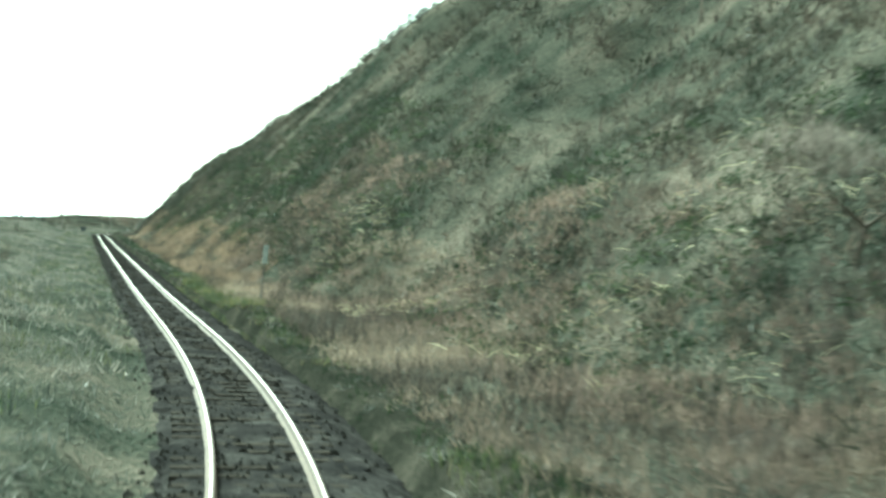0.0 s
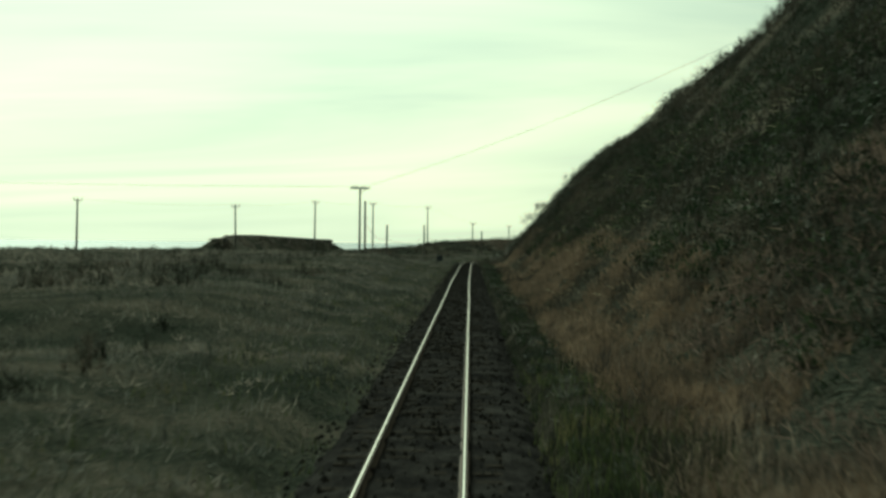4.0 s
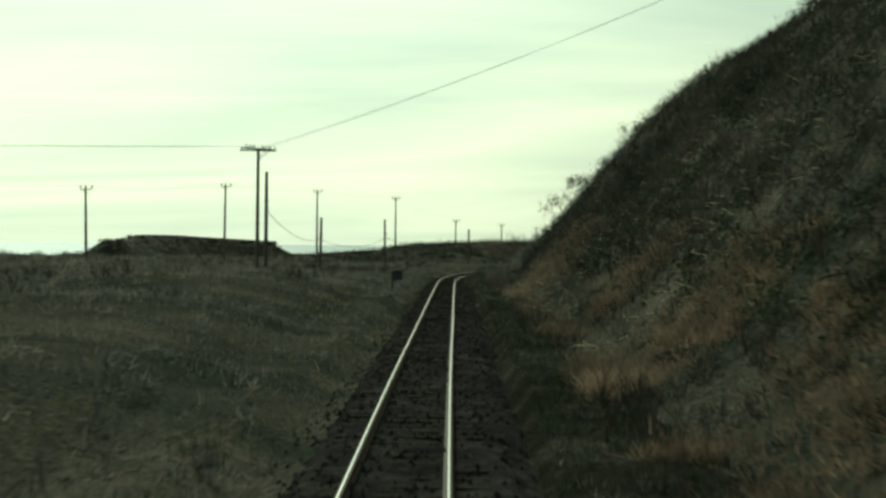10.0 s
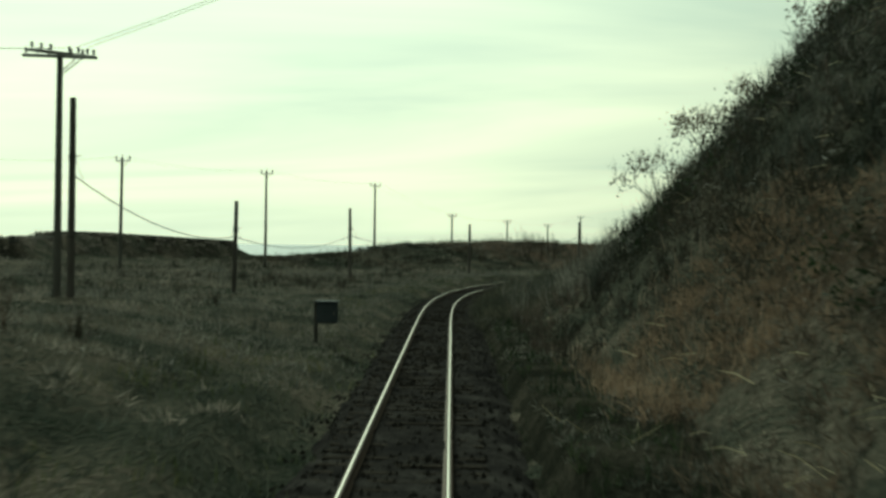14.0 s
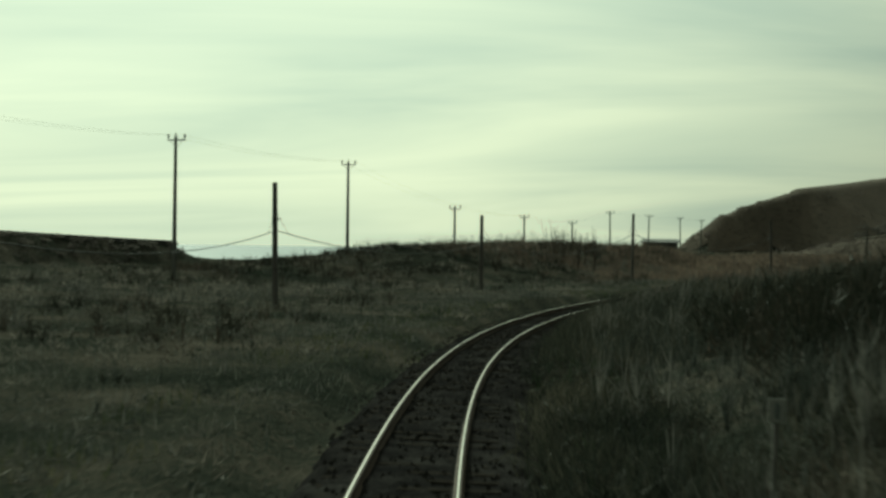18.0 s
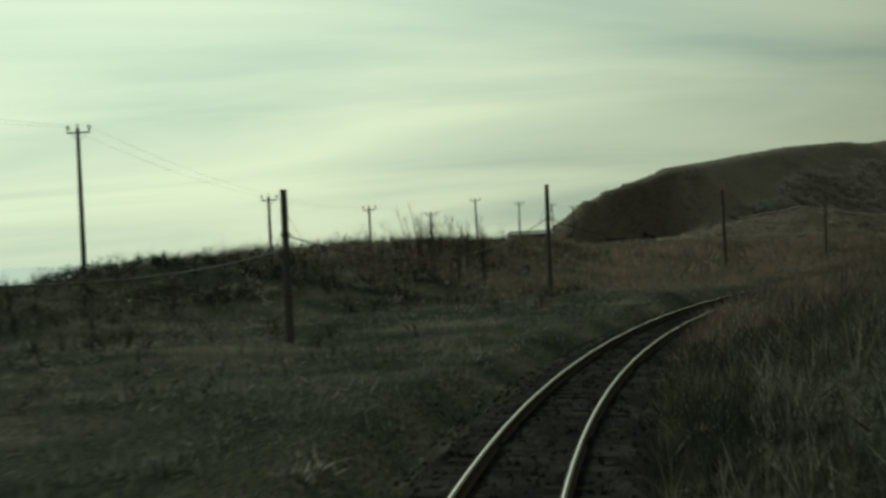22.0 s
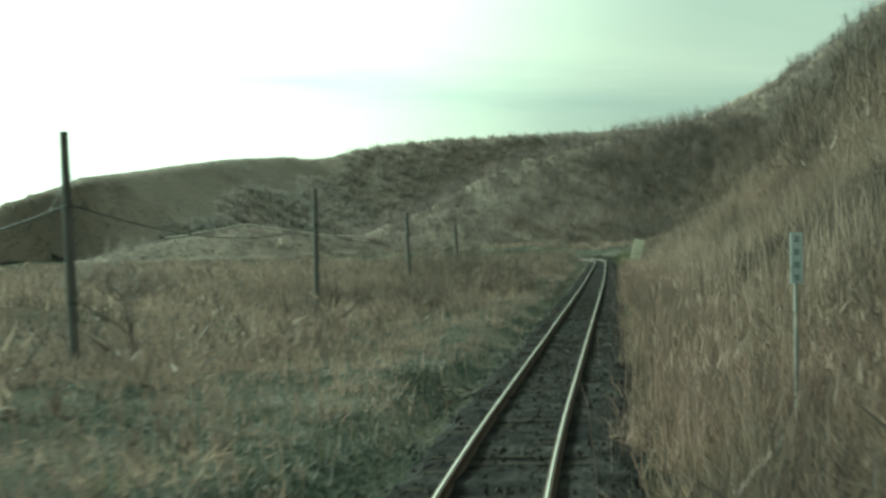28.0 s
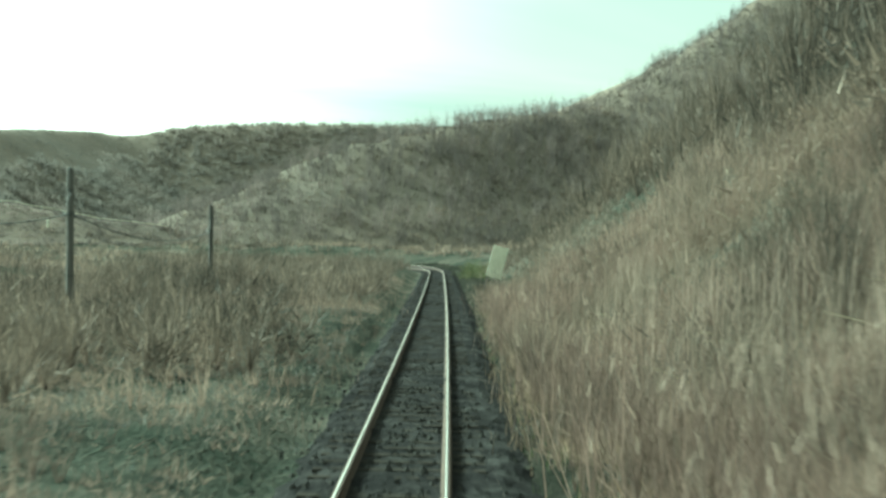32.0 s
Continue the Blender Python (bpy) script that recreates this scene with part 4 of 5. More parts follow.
stuff("spur_woods", [mounds(rooted(ux[~gone], uy[~gone]) + np.array([0, 0, 1.4]), (0.7, 1.5), 8, 0.6, 0.08, 0.8, 1.3), twigs(rooted(ux[~gone], uy[~gone]), (1.8, 4.4), 7, 0.05, 0.55)], M_SPURWOODS, "bare grey-brown winter trees over the near spur", "woods")
bx1, by1 = field(3600, -46, 14, 562, 592)
bk1 = ridge(bx1, by1, ROAD_BANK, 0.38, 0.5, 1.5) > 0.6
stuff("road_bank_grass", [mounds(rooted(bx1[bk1], by1[bk1]), (0.35, 1.0), 14, 0.5, 0.12, 0.4, 0.5)], M_SPURWOODS, "grey-brown dead grass and brush on the road bank below the guard rail", "grass")
stuff("low_grass", [blades(rooted(*scatter(2400, 318, 425, -20, -2, 1.2)), (0.12, 0.4), 0.012, 0.8, 5, 0.3)], M_DRYBRUSH, "low tan-brown grass on the flat beside the track", "grass")


# ---- made things ----
def bm_mesh(name, bm, material):
    me = bpy.data.meshes.new(name)
    bm.normal_update()
    bm.to_mesh(me)
    bm.free()
    me.materials.append(material)
    return me


def rod(bm, p, q, r0, r1=None, sides=10, caps=True):
    """A tapered round bar from p to q."""
    p, q = Vector(p), Vector(q)
    r1 = r0 if r1 is None else r1
    way = (q - p)
    m = Matrix.Translation((p + q) / 2) @ way.to_track_quat("Z", "Y").to_matrix().to_4x4()
    bmesh.ops.create_cone(bm, cap_ends=caps, segments=sides, radius1=r0, radius2=r1, depth=way.length, matrix=m)
    return bm


def block(bm, x, y, z, sx, sy, sz, bevel=0.0):
    r = bmesh.ops.create_cube(bm, size=1, matrix=Matrix.Translation((x, y, z)) @ Matrix.Diagonal((sx, sy, sz, 1)))
    if bevel:
        es = list({e for vv in r["verts"] for e in vv.link_edges})
        bmesh.ops.bevel(bm, geom=es, offset=bevel, segments=1, affect="EDGES")
    return bm


def height(x, y):
    return float(ground(np.array([x]), np.array([y]))[0])


def insulator(bm, x, y, z, s=1.0):
    rod(bm, (x, y, z), (x, y, z + 0.10 * s), 0.012 * s, sides=6)
    for k in range(3):
        rod(bm, (x, y, z + (0.06 + 0.05 * k) * s), (x, y, z + (0.10 + 0.05 * k) * s), 0.055 * s, 0.035 * s, 10)
    return bm


def utility_pole(tall):
    """A slim pole with one crossarm whose ends carry upright insulators."""
    top = new("utility_pole")
    part("shaft", bm_mesh("shaft", rod(bmesh.new(), (0, 0, -0.6), (0, 0, tall), 0.14, 0.085, 12), M_CONCRETE), top)
    arm = part("crossarm", bm_mesh("crossarm", block(bmesh.new(), 0, 0.11, tall - 0.22, 1.15, 0.075, 0.075, 0.008), M_STEEL), top, "galvanised steel crossarm")
    for x in (-0.52, 0.52):
        part("insulator", bm_mesh("insulator", insulator(bmesh.new(), x, 0.11, tall - 0.185, 1.5), M_PORCELAIN), arm, "grey porcelain insulator")
    part("insulator", bm_mesh("insulator", insulator(bmesh.new(), 0, 0, tall - 0.02, 1.0), M_PORCELAIN), top, "grey porcelain insulator")
    for x in (-1, 1):
        part("brace", bm_mesh("brace", rod(bmesh.new(), (0.42 * x, 0.09, tall - 0.24), (0.03 * x, 0.1, tall - 0.62), 0.014, sides=6), M_STEEL), top, "thin steel brace")
    part("band", bm_mesh("band", rod(bmesh.new(), (0, 0, tall - 1.5), (0, 0, tall - 1.42), 0.105, 0.105, 12), M_STEEL), top, "steel band")
    for k in range(6):
        x = 0.16 * (1 if k % 2 else -1)
        part("step_bolt", bm_mesh("step_bolt", rod(bmesh.new(), (0, 0, 2.2 + 0.45 * k), (x, 0, 2.2 + 0.45 * k), 0.009, sides=5), M_STEEL), top, "steel climbing bolt")
    return top


def line_pole(tall):
    """A thick bare pole beside the railway, with a cable clamp and two hooks."""
    top = new("line_pole")
    part("shaft", bm_mesh("shaft", rod(bmesh.new(), (0, 0, -0.6), (0, 0, tall), 0.125, 0.095, 14), M_WOODPOLE), top)
    part("cap", bm_mesh("cap", rod(bmesh.new(), (0, 0, tall), (0, 0, tall + 0.04), 0.105, 0.08, 14), M_COPING), top, "dark weather cap")
    clamp = part("clamp", bm_mesh("clamp", rod(bmesh.new(), (0, 0, tall * 0.71 - 0.05), (0, 0, tall * 0.71 + 0.05), 0.122, 0.122, 14), M_COPING), top, "dark steel cable clamp")
    part("hook", bm_mesh("hook", rod(bmesh.new(), (0.1, 0, tall * 0.71), (0.27, 0, tall * 0.71 + 0.03), 0.016, sides=6), M_STEEL), clamp)
    for z in (0.30, 0.86):
        part("band", bm_mesh("band", rod(bmesh.new(), (0, 0, tall * z), (0, 0, tall * z + 0.05), 0.130 - 0.03 * z, 0.130 - 0.03 * z, 14), M_COPING), top, "dark steel band")
    return top


def drop(ob, x, y, yaw, tilt=0.0, lean=0.0):
    ob.matrix_basis = pose(x, y, height(x, y), tilt, lean, yaw)
    return ob


UTILITY = [(-89.0, 207.0, 7.0), (-80.4, 233.9, 6.95), (-78.8, 260.8, 8.2), (-78.6, 290.0, 8.7), (-76.8, 319.0, 8.8), (-75.2, 349.0, 6.25), (-73.8, 378.8, 6.05), (-72.0, 403.4, 5.85), (-69.6, 424.8, 7.65), (-67.2, 455.0, 7.8), (-64.5, 487.0, 8.1), (-63.0, 520.0, 8.3)]
for k, (x, y, z) in enumerate(UTILITY):
    p = drop(utility_pole(z - height(x, y)), x, y, -4 + 3 * math.sin(k * 2.1), 0.7 * math.sin(k * 1.7), 1.0 * math.sin(k * 2.9 + 1))
    tagged(p, "slim grey concrete utility pole with one insulated crossarm", "utility pole", "utility poles along the shore")
LINE = [(-54.1, 204.0, 6.7), (-60.2, 233.7, 4.5), (-62.7, 262.3, 4.85), (-60.7, 291.5, 4.25), (-55.1, 318.6, 5.0), (-45.8, 348.7, 5.2), (-36.5, 376.0, 4.9), (-27.1, 402.3, 4.5), (-18.2, 427.0, 4.0)]
for k, (x, y, z) in enumerate(LINE):
    p = drop(line_pole(z - height(x, y)), x, y, 20 * k, 0.8 * math.sin(k * 2.3), 0.9 * math.sin(k * 1.9))
    tagged(p, "thick dark weathered line pole without crossarm", "line pole", "line poles beside the track")


def strung(name, a, b, sag, r, label, n=14):
    """A cable that hangs between two places."""
    cu = bpy.data.curves.new(name, "CURVE")
    cu.dimensions, cu.bevel_depth, cu.bevel_resolution = "3D", r, 1
    sp = cu.splines.new("POLY")
    sp.points.add(n)
    for i in range(n + 1):
        u = i / n
        q = Vector(a).lerp(Vector(b), u) - Vector((0, 0, 4 * sag * u * (1 - u)))
        sp.points[i].co = (*q, 1)
    cu.materials.append(M_CABLE)
    return tagged(new(name, cu), label, "cable", "overhead cables")


for k, ((x0, y0, z0), (x1, y1, z1)) in enumerate(zip(LINE, LINE[1:])):
    g0, g1 = height(x0, y0), height(x1, y1)
    hang, sag = (0.62, 0.7) if k < 3 else (0.71, 1.2 if k < 5 else 0.6)
    strung("line_cable", (x0, y0, g0 + (z0 - g0) * hang), (x1, y1, g1 + (z1 - g1) * hang), sag, 0.018, "thick black lashed cable slung between the line poles")
    for (ax, ay, az, ag), (ox, oy) in (((x0, y0, z0, g0), (x1, y1)), ((x1, y1, z1, g1), (x0, y0))):
        n = math.hypot(ox - ax, oy - ay)
        u = 1.3 / n
        zc = ag + (az - ag) * hang - 4 * sag * u * (1 - u)
        strung("stay_wire", (ax, ay, ag + (az - ag) * hang + 0.75), (ax + (ox - ax) * u, ay + (oy - ay) * u, zc), 0.06, 0.008, "thin stay wire from a line pole to its cable", 4)
for (x0, y0, z0), (x1, y1, z1) in zip(UTILITY, UTILITY[1:]):
    for o in (-0.52, 0.52):
        strung("power_wire", (x0 + o, y0, z0 + 0.05), (x1 + o, y1, z1 + 0.05), 0.35, 0.004, "thin power wire between utility poles")


def frame_pole(tall):
    """The tall junction pole: two long arms at an angle, each with a row of insulators."""
    top = new("junction_pole")
    part("shaft", bm_mesh("shaft", rod(bmesh.new(), (0, 0, -0.6), (0, 0, tall), 0.13, 0.088, 14), M_CONCRETE), top)
    for turn, z in ((0, tall - 0.15), (38, tall - 0.05)):
        t = radians(turn)
        ux, uy = math.cos(t), math.sin(t)
        bm = bmesh.new()
        for o in (-0.13, 0.13):
            rod(bm, (-1.1 * ux - o * uy, -1.1 * uy + o * ux, z), (1.1 * ux - o * uy, 1.1 * uy + o * ux, z), 0.04, 0.04, 6)
        arm = part("crossarm", bm_mesh("crossarm", bm, M_STEEL), top, "double steel crossarm")
        for k in range(-3, 4):
            if k:
                part("insulator", bm_mesh("insulator", insulator(bmesh.new(), 0.33 * k * ux, 0.33 * k * uy, z + 0.03, 1.05), M_PORCELAIN), arm, "grey porcelain insulator")
        part("strut", bm_mesh("strut", rod(bmesh.new(), (0.7 * ux, 0.7 * uy, z), (0.05 * ux, 0.05 * uy, z - 0.55), 0.02, sides=6), M_STEEL), top, "steel strut")
    return top


px, py, pz = -54.9, 204.7, 8.2
tagged(drop(frame_pole(pz - height(px, py)), px, py, 24), "tall grey junction pole with two insulated double crossarms", "utility pole")
hp = (-15.0, 200.0)
hz = height(*hp)
up = drop(utility_pole(3.5), *hp, 80)
tagged(up, "short slim grey utility pole on the hillside", "utility pole", "utility poles along the shore")
for o, e in ((-0.9, (-160.0, 190.0, 11.0)), (0.2, (-160.0, 191.5, 10.6)), (0.9, (hp[0], hp[1] - 0.5, hz + 3.4)), (0.5, (hp[0], hp[1] + 0.5, hz + 3.4))):
    strung("feeder_wire", (px + o, py, pz + 0.1), e, 0.8, 0.009, "thin feeder wire from the junction pole")


# signs
def post_sign(board_w, board_h, board_low, marks, post_paint):
    """A narrow upright board on a steel post, its writing as bars."""
    top = new("trackside_sign")
    part("post", bm_mesh("post", rod(bmesh.new(), (0, 0, -0.5), (0, 0, board_low + board_h * 0.96), 0.026, 0.026, 10), post_paint), top, "thin steel post")
    board = part("board", bm_mesh("board", block(bmesh.new(), 0, -0.042, board_low + board_h / 2, board_w, 0.016, board_h, 0.004), M_SIGNWHITE), top, "faded white enamel board")
    for k in range(marks):
        z = board_low + board_h * (k + 0.5) / marks
        bm = bmesh.new()
        for o, w in ((0.22, 0.5), (0.0, 0.3), (-0.22, 0.44)):
            block(bm, 0, -0.0525, z + o * board_h / marks * 0.7, board_w * w, 0.004, board_h / marks * 0.08)
        part("mark", bm_mesh("mark", bm, M_SIGNINK), board, "dark illegible character")
    for z in (0.15, 0.85):
        part("clip", bm_mesh("clip", block(bmesh.new(), 0, -0.015, board_low + board_h * z, board_w * 0.7, 0.05, 0.03), M_STEEL), top)
    return top


g = height(-38.05, 330.6)
sign = post_sign(0.135, 0.56, 1.98 - g, 4, M_STEEL)
sign.matrix_basis = pose(-38.05, 330.6, g, 0, 1.5, -14)
tagged(sign, "narrow white sign with four dark characters on a thin post", "sign")
g = height(-5.0, 49.3)
sign = post_sign(0.14, 0.58, 1.56 - g, 2, M_COPING)
sign.matrix_basis = pose(-5.0, 49.3, g, 0, 1, 12)
tagged(sign, "narrow pale blue-white sign on a dark post in brown grass", "sign")


def marker_sign():
    """A small square-shouldered board with one upright mark, on a pale post."""
    top = new("marker_sign")
    part("post", bm_mesh("post", block(bmesh.new(), 0, 0, 0.36, 0.055, 0.055, 1.5, 0.008), M_SIDING), top, "weathered grey square post")
    board = part("board", bm_mesh("board", block(bmesh.new(), 0, -0.046, 1.15, 0.16, 0.02, 0.23, 0.006), M_MARKER), top, "grey-white enamel board")
    part("mark", bm_mesh("mark", block(bmesh.new(), 0, -0.058, 1.15, 0.03, 0.004, 0.15), M_SIGNINK), board, "dark upright mark")
    return top


mx, my = -43.3, 220.7
mk = marker_sign()
mk.matrix_basis = pose(mx, my, -0.05, 0, 1, 10)
tagged(mk, "small grey-white marker sign on a grey square post", "sign")


def equipment_box():
    """A trackside cabinet on a post, with a sloped lid and a door."""
    top = new("equipment_box")
    part("post", bm_mesh("post", rod(bmesh.new(), (-0.24, 0.12, -0.9), (-0.24, 0.12, 1.45), 0.055, 0.055, 12), M_COPING), top, "dark steel post")
    body = part("body", bm_mesh("body", block(bmesh.new(), 0.06, 0, 1.15, 0.52, 0.30, 0.54, 0.015), M_BOXGREY), top, "blue-grey painted steel body")
    part("door", bm_mesh("door", block(bmesh.new(), 0.06, -0.158, 1.14, 0.46, 0.02, 0.46, 0.006), M_BOXGREY), body)
    part("handle", bm_mesh("handle", rod(bmesh.new(), (0.24, -0.19, 1.10), (0.24, -0.19, 1.20), 0.010, sides=6), M_STEEL), body, "small steel handle")
    bm = block(bmesh.new(), 0.06, -0.02, 1.435, 0.60, 0.40, 0.035, 0.006)
    part("lid", bm_mesh("lid", bm, M_BOXGREY), top, "overhanging lid")
    for z in (0.98, 1.32):
        part("bracket", bm_mesh("bracket", block(bmesh.new(), -0.2, 0.14, z, 0.2, 0.05, 0.05, 0.004), M_STEEL), top)
    return top


ex, ey = -44.8, 199.4
eb = equipment_box()
eb.matrix_basis = pose(ex, ey, -0.35, 0, 0, 13)
tagged(eb, "blue-grey equipment box on a dark post beside the track", "equipment box")


def leaning_board():
    top = new("leaning_board")
    part("panel", bm_mesh("panel", block(bmesh.new(), 0, 0, 0.95, 0.92, 0.06, 1.9, 0.012), M_BOARD), top)
    for z in (0.25, 1.65):
        part("batten", bm_mesh("batten", block(bmesh.new(), 0, 0.055, z, 0.86, 0.05, 0.09, 0.006), M_WOODPOLE), top, "dark wooden batten")
    for x in (-0.36, 0.36):
        part("leg", bm_mesh("leg", block(bmesh.new(), x, 0.06, 0.10, 0.08, 0.06, 2.2, 0.006), M_WOODPOLE), top, "dark wooden leg")
    return top


bx, by = -3.0, 430.0
wb = leaning_board()
wb.matrix_basis = pose(bx, by, 0.78, -6, 14, -26) @ Matrix.Scale(0.86, 4)
tagged(wb, "cream-white weathered board that leans in the grass", "board")


def shed(w, dpt, hgt):
    top = new("shed")
    part("wall", bm_mesh("wall", block(bmesh.new(), 0, 0, hgt / 2 - 0.3, w, dpt, hgt + 0.6, 0.02), M_SIDING), top, "grey board wall")
    roof = block(bmesh.new(), 0, 0, hgt + 0.28, w + 1.1, dpt + 0.9, 0.56)
    for vert in roof.verts:
        if vert.co.z > hgt + 0.3:
            vert.co.x, vert.co.y = vert.co.x * 0.84, vert.co.y * 0.12
    part("roof", bm_mesh("roof", roof, M_ROOF), top, "dark hipped sheet roof")
    part("eaves", bm_mesh("eaves", block(bmesh.new(), 0, 0, hgt - 0.06, w + 1.14, dpt + 0.94, 0.1, 0.01), M_STEEL), top, "pale steel eaves")
    for x in (-0.28, 0.12):
        win = part("window", bm_mesh("window", block(bmesh.new(), x * w, -dpt / 2 - 0.01, hgt * 0.6, 0.95, 0.05, 0.8, 0.01), M_STEEL), top, "small framed window")
        part("pane", bm_mesh("pane", block(bmesh.new(), x * w, -dpt / 2 - 0.035, hgt * 0.6, 0.82, 0.02, 0.68), M_GLASS), win)
    part("door", bm_mesh("door", block(bmesh.new(), 0.36 * w, -dpt / 2 - 0.015, 0.95, 0.85, 0.05, 1.9, 0.01), M_ROOF), top, "dark plain door")
    return top


hx0, hy0 = -68.0, 486.0
sh = shed(6.2, 5.0, 3.62 - height(hx0, hy0))
sh.matrix_basis = pose(hx0, hy0, height(hx0, hy0), 0, 0, 3)
tagged(sh, "low grey shed with a dark hipped roof behind the dune", "shed")


def guard_rail(pts):
    """Posts with a pale beam between them, along the road on the hillside."""
    top = new("guard_rail")
    for a, b in zip(pts, pts[1:]):
        a, b = Vector(a), Vector(b)
        part("beam", bm_mesh("beam", rod(bmesh.new(), a + Vector((0, 0, 0.7)), b + Vector((0, 0, 0.7)), 0.055, 0.055, 6), M_BOARD), top, "pale painted steel beam")
        part("post", bm_mesh("post", rod(bmesh.new(), a - Vector((0, 0, 0.8)), a + Vector((0, 0, 0.8)), 0.06, 0.06, 8), M_STEEL), top)
    return top


GR = [(x, float(np.interp(x, [q[0] for q in ROAD_BANK], [q[1] for q in ROAD_BANK])) - 0.8) for x in np.linspace(-31, 6, 19)]
tagged(guard_rail([(x, y, height(x, y)) for x, y in GR]), "pale road guard rail along the crest of the road bank", "guard rail")


def road_marker():
    """A stout white roadside post with a dark band and a cap."""
    top = new("road_marker")
    post = part("post", bm_mesh("post", rod(bmesh.new(), (0, 0, -0.4), (0, 0, 1.25), 0.17, 0.16, 12), M_BOARD), top, "white painted post")
    part("band", bm_mesh("band", rod(bmesh.new(), (0, 0, 0.86), (0, 0, 0.98), 0.174, 0.172, 12), M_SIGNINK), post, "dark reflector band")
    part("cap", bm_mesh("cap", rod(bmesh.new(), (0, 0, 1.25), (0, 0, 1.32), 0.16, 0.07, 12), M_BOARD), post)
    return top


tagged(drop(road_marker(), -12.2, 577.0, 0), "stout white roadside marker post below the guard rail", "marker post")


# road bank's coping
def coping(pts):
    top = new("road_parapet")
    for a, b in zip(pts, pts[1:]):
        a, b = Vector(a), Vector(b)
        bm = block(bmesh.new(), 0, 0, -0.15, (b - a).length - 0.02, 0.5, 1.0, 0.03)
        ob = part("panel", bm_mesh("panel", bm, M_COPING), top)
        ob.matrix_basis = pose(*((a + b) / 2), 0, -math.degrees(math.atan2(b.z - a.z, math.hypot(b.x - a.x, b.y - a.y))), math.degrees(math.atan2(b.y - a.y, b.x - a.x)))
    return top


for run in ([(-108.6, 300.3, 2.42), (-110.8, 307.0, 2.42), (-112.6, 313.5, 2.42), (-114.3, 320.2, 2.42)],
            [(-114.4, 320.4, 3.02), (-115.0, 328.0, 3.06), (-115.2, 335.0, 3.04), (-114.3, 343.0, 2.84), (-113.0, 350.0, 2.66), (-111.2, 356.5, 2.46), (-109.2, 362.5, 2.30)]):
    tagged(coping(run), "dark weathered concrete parapet along the top of the bank", "parapet", "parapets on the bank")


# trees
def bare_tree(name, tall, seed, leaves=0, spread=0.9, forks=4):
    """Trunk, limbs that fork, fine twigs, and withered leaves where the tree kept them."""
    rr = random.Random(seed)
    top = new(name)
    trunk, limbs, tips = bmesh.new(), bmesh.new(), []

    def grow(bm, p, way, ln, r, level):
        q = p
        for _ in range(2):
            w = (way + Vector((rr.gauss(0, 0.16), rr.gauss(0, 0.16), rr.gauss(0.05, 0.1)))).normalized()
            e = q + w * ln / 2
            rod(bm, q, e, r, r * 0.8, 7 if level < 2 else 5, False)
            q, r, way = e, r * 0.8, w
        if level >= forks:
            tips.append((q, way))
            return
        for _ in range(rr.choice((2, 3, 3))):
            side = Vector((rr.gauss(0, spread), rr.gauss(0, spread), rr.gauss(0.25, 0.35)))
            grow(limbs, q, (way * 0.8 + side * 0.62).normalized(), ln * rr.uniform(0.6, 0.82), max(r * 0.68, 0.006), level + 1)

    grow(trunk, Vector((0, 0, -0.3)), Vector((rr.gauss(0, 0.12), rr.gauss(0, 0.12), 1)), tall * 0.30, tall * 0.022, 0)
    part("trunk", bm_mesh("trunk", trunk, M_BARK), top)
    part("crown", bm_mesh("crown", limbs, M_BARK), top)
    base = np.array([t[0] for t in tips])
    tw = twigs(base, (tall * 0.10, tall * 0.2), 4, 0.012, 1.6)
    tagged(part("spray", mesh_from("spray", *tw, M_WOODS), top, "fine bare twigs"), kind="stuff")
    if leaves:
        pos = base[rng.integers(0, len(base), leaves)] + rng.normal(0, tall * 0.055, (leaves, 3))
        a = rng.normal(0, 1, (leaves, 3))
        a /= np.linalg.norm(a, axis=1)[:, None]
        b = np.cross(a, rng.normal(0, 1, (leaves, 3)))
        b /= np.linalg.norm(b, axis=1)[:, None]
        v = np.stack([pos - a * 0.07, pos + b * 0.035, pos + a * 0.07, pos - b * 0.035], 1).reshape(-1, 3)
        tagged(part("foliage", mesh_from("foliage", v, np.arange(leaves * 4).reshape(-1, 4), M_LEAF), top, "withered brown leaves"), kind="stuff")
    return top


def plant_tree(ob, s, d, yaw, label):
    x, y = (float(q) for q in on_track(s, d))
    drop(ob, x, y, yaw)
    return tagged(ob, label, "tree")


for k, (s, d, tall) in enumerate([(217.5, 7.7, 3.6), (215, 9.8, 3.4), (213, 8.4, 2.8), (210, 10.6, 3.0), (220, 9.6, 2.8)]):
    plant_tree(bare_tree("oak_shrub", tall, 40 + k, 300, 1.25, 4), s, d, 55 * k, "gnarled oak shrub with withered leaves on the hill's end")
plant_tree(bare_tree("tree", 5.6, 21, 0, 0.5), 248.4, 12.0, 30, "bare slender tree beyond the hill's end")
plant_tree(bare_tree("tree", 4.0, 5, 0, 0.6), 245.0, 10.2, 10, "low bare slender tree beyond the hill's end")
low_tree = drop(bare_tree("tree", 3.6, 11, 0, 1.0, 4), -44.6, 349.4, 50)
tagged(low_tree, "low bare tree beside a line pole", "tree")
plant_tree(bare_tree("tree", 3.2, 61, 0, 1.2, 5), 23.8, 9.9, 15, "dense dark leafless tree low on the slope")
plant_tree(bare_tree("tree", 6.2, 14), 349, 10.0, 120, "bare tree that rises from the reeds")
plant_tree(bare_tree("tree", 5.6, 17), 362, 14.0, 200, "bare tree on the slope above the reeds")
plant_tree(bare_tree("tree", 6.0, 19), 385, 13.0, 300, "bare tree on the slope above the reeds")
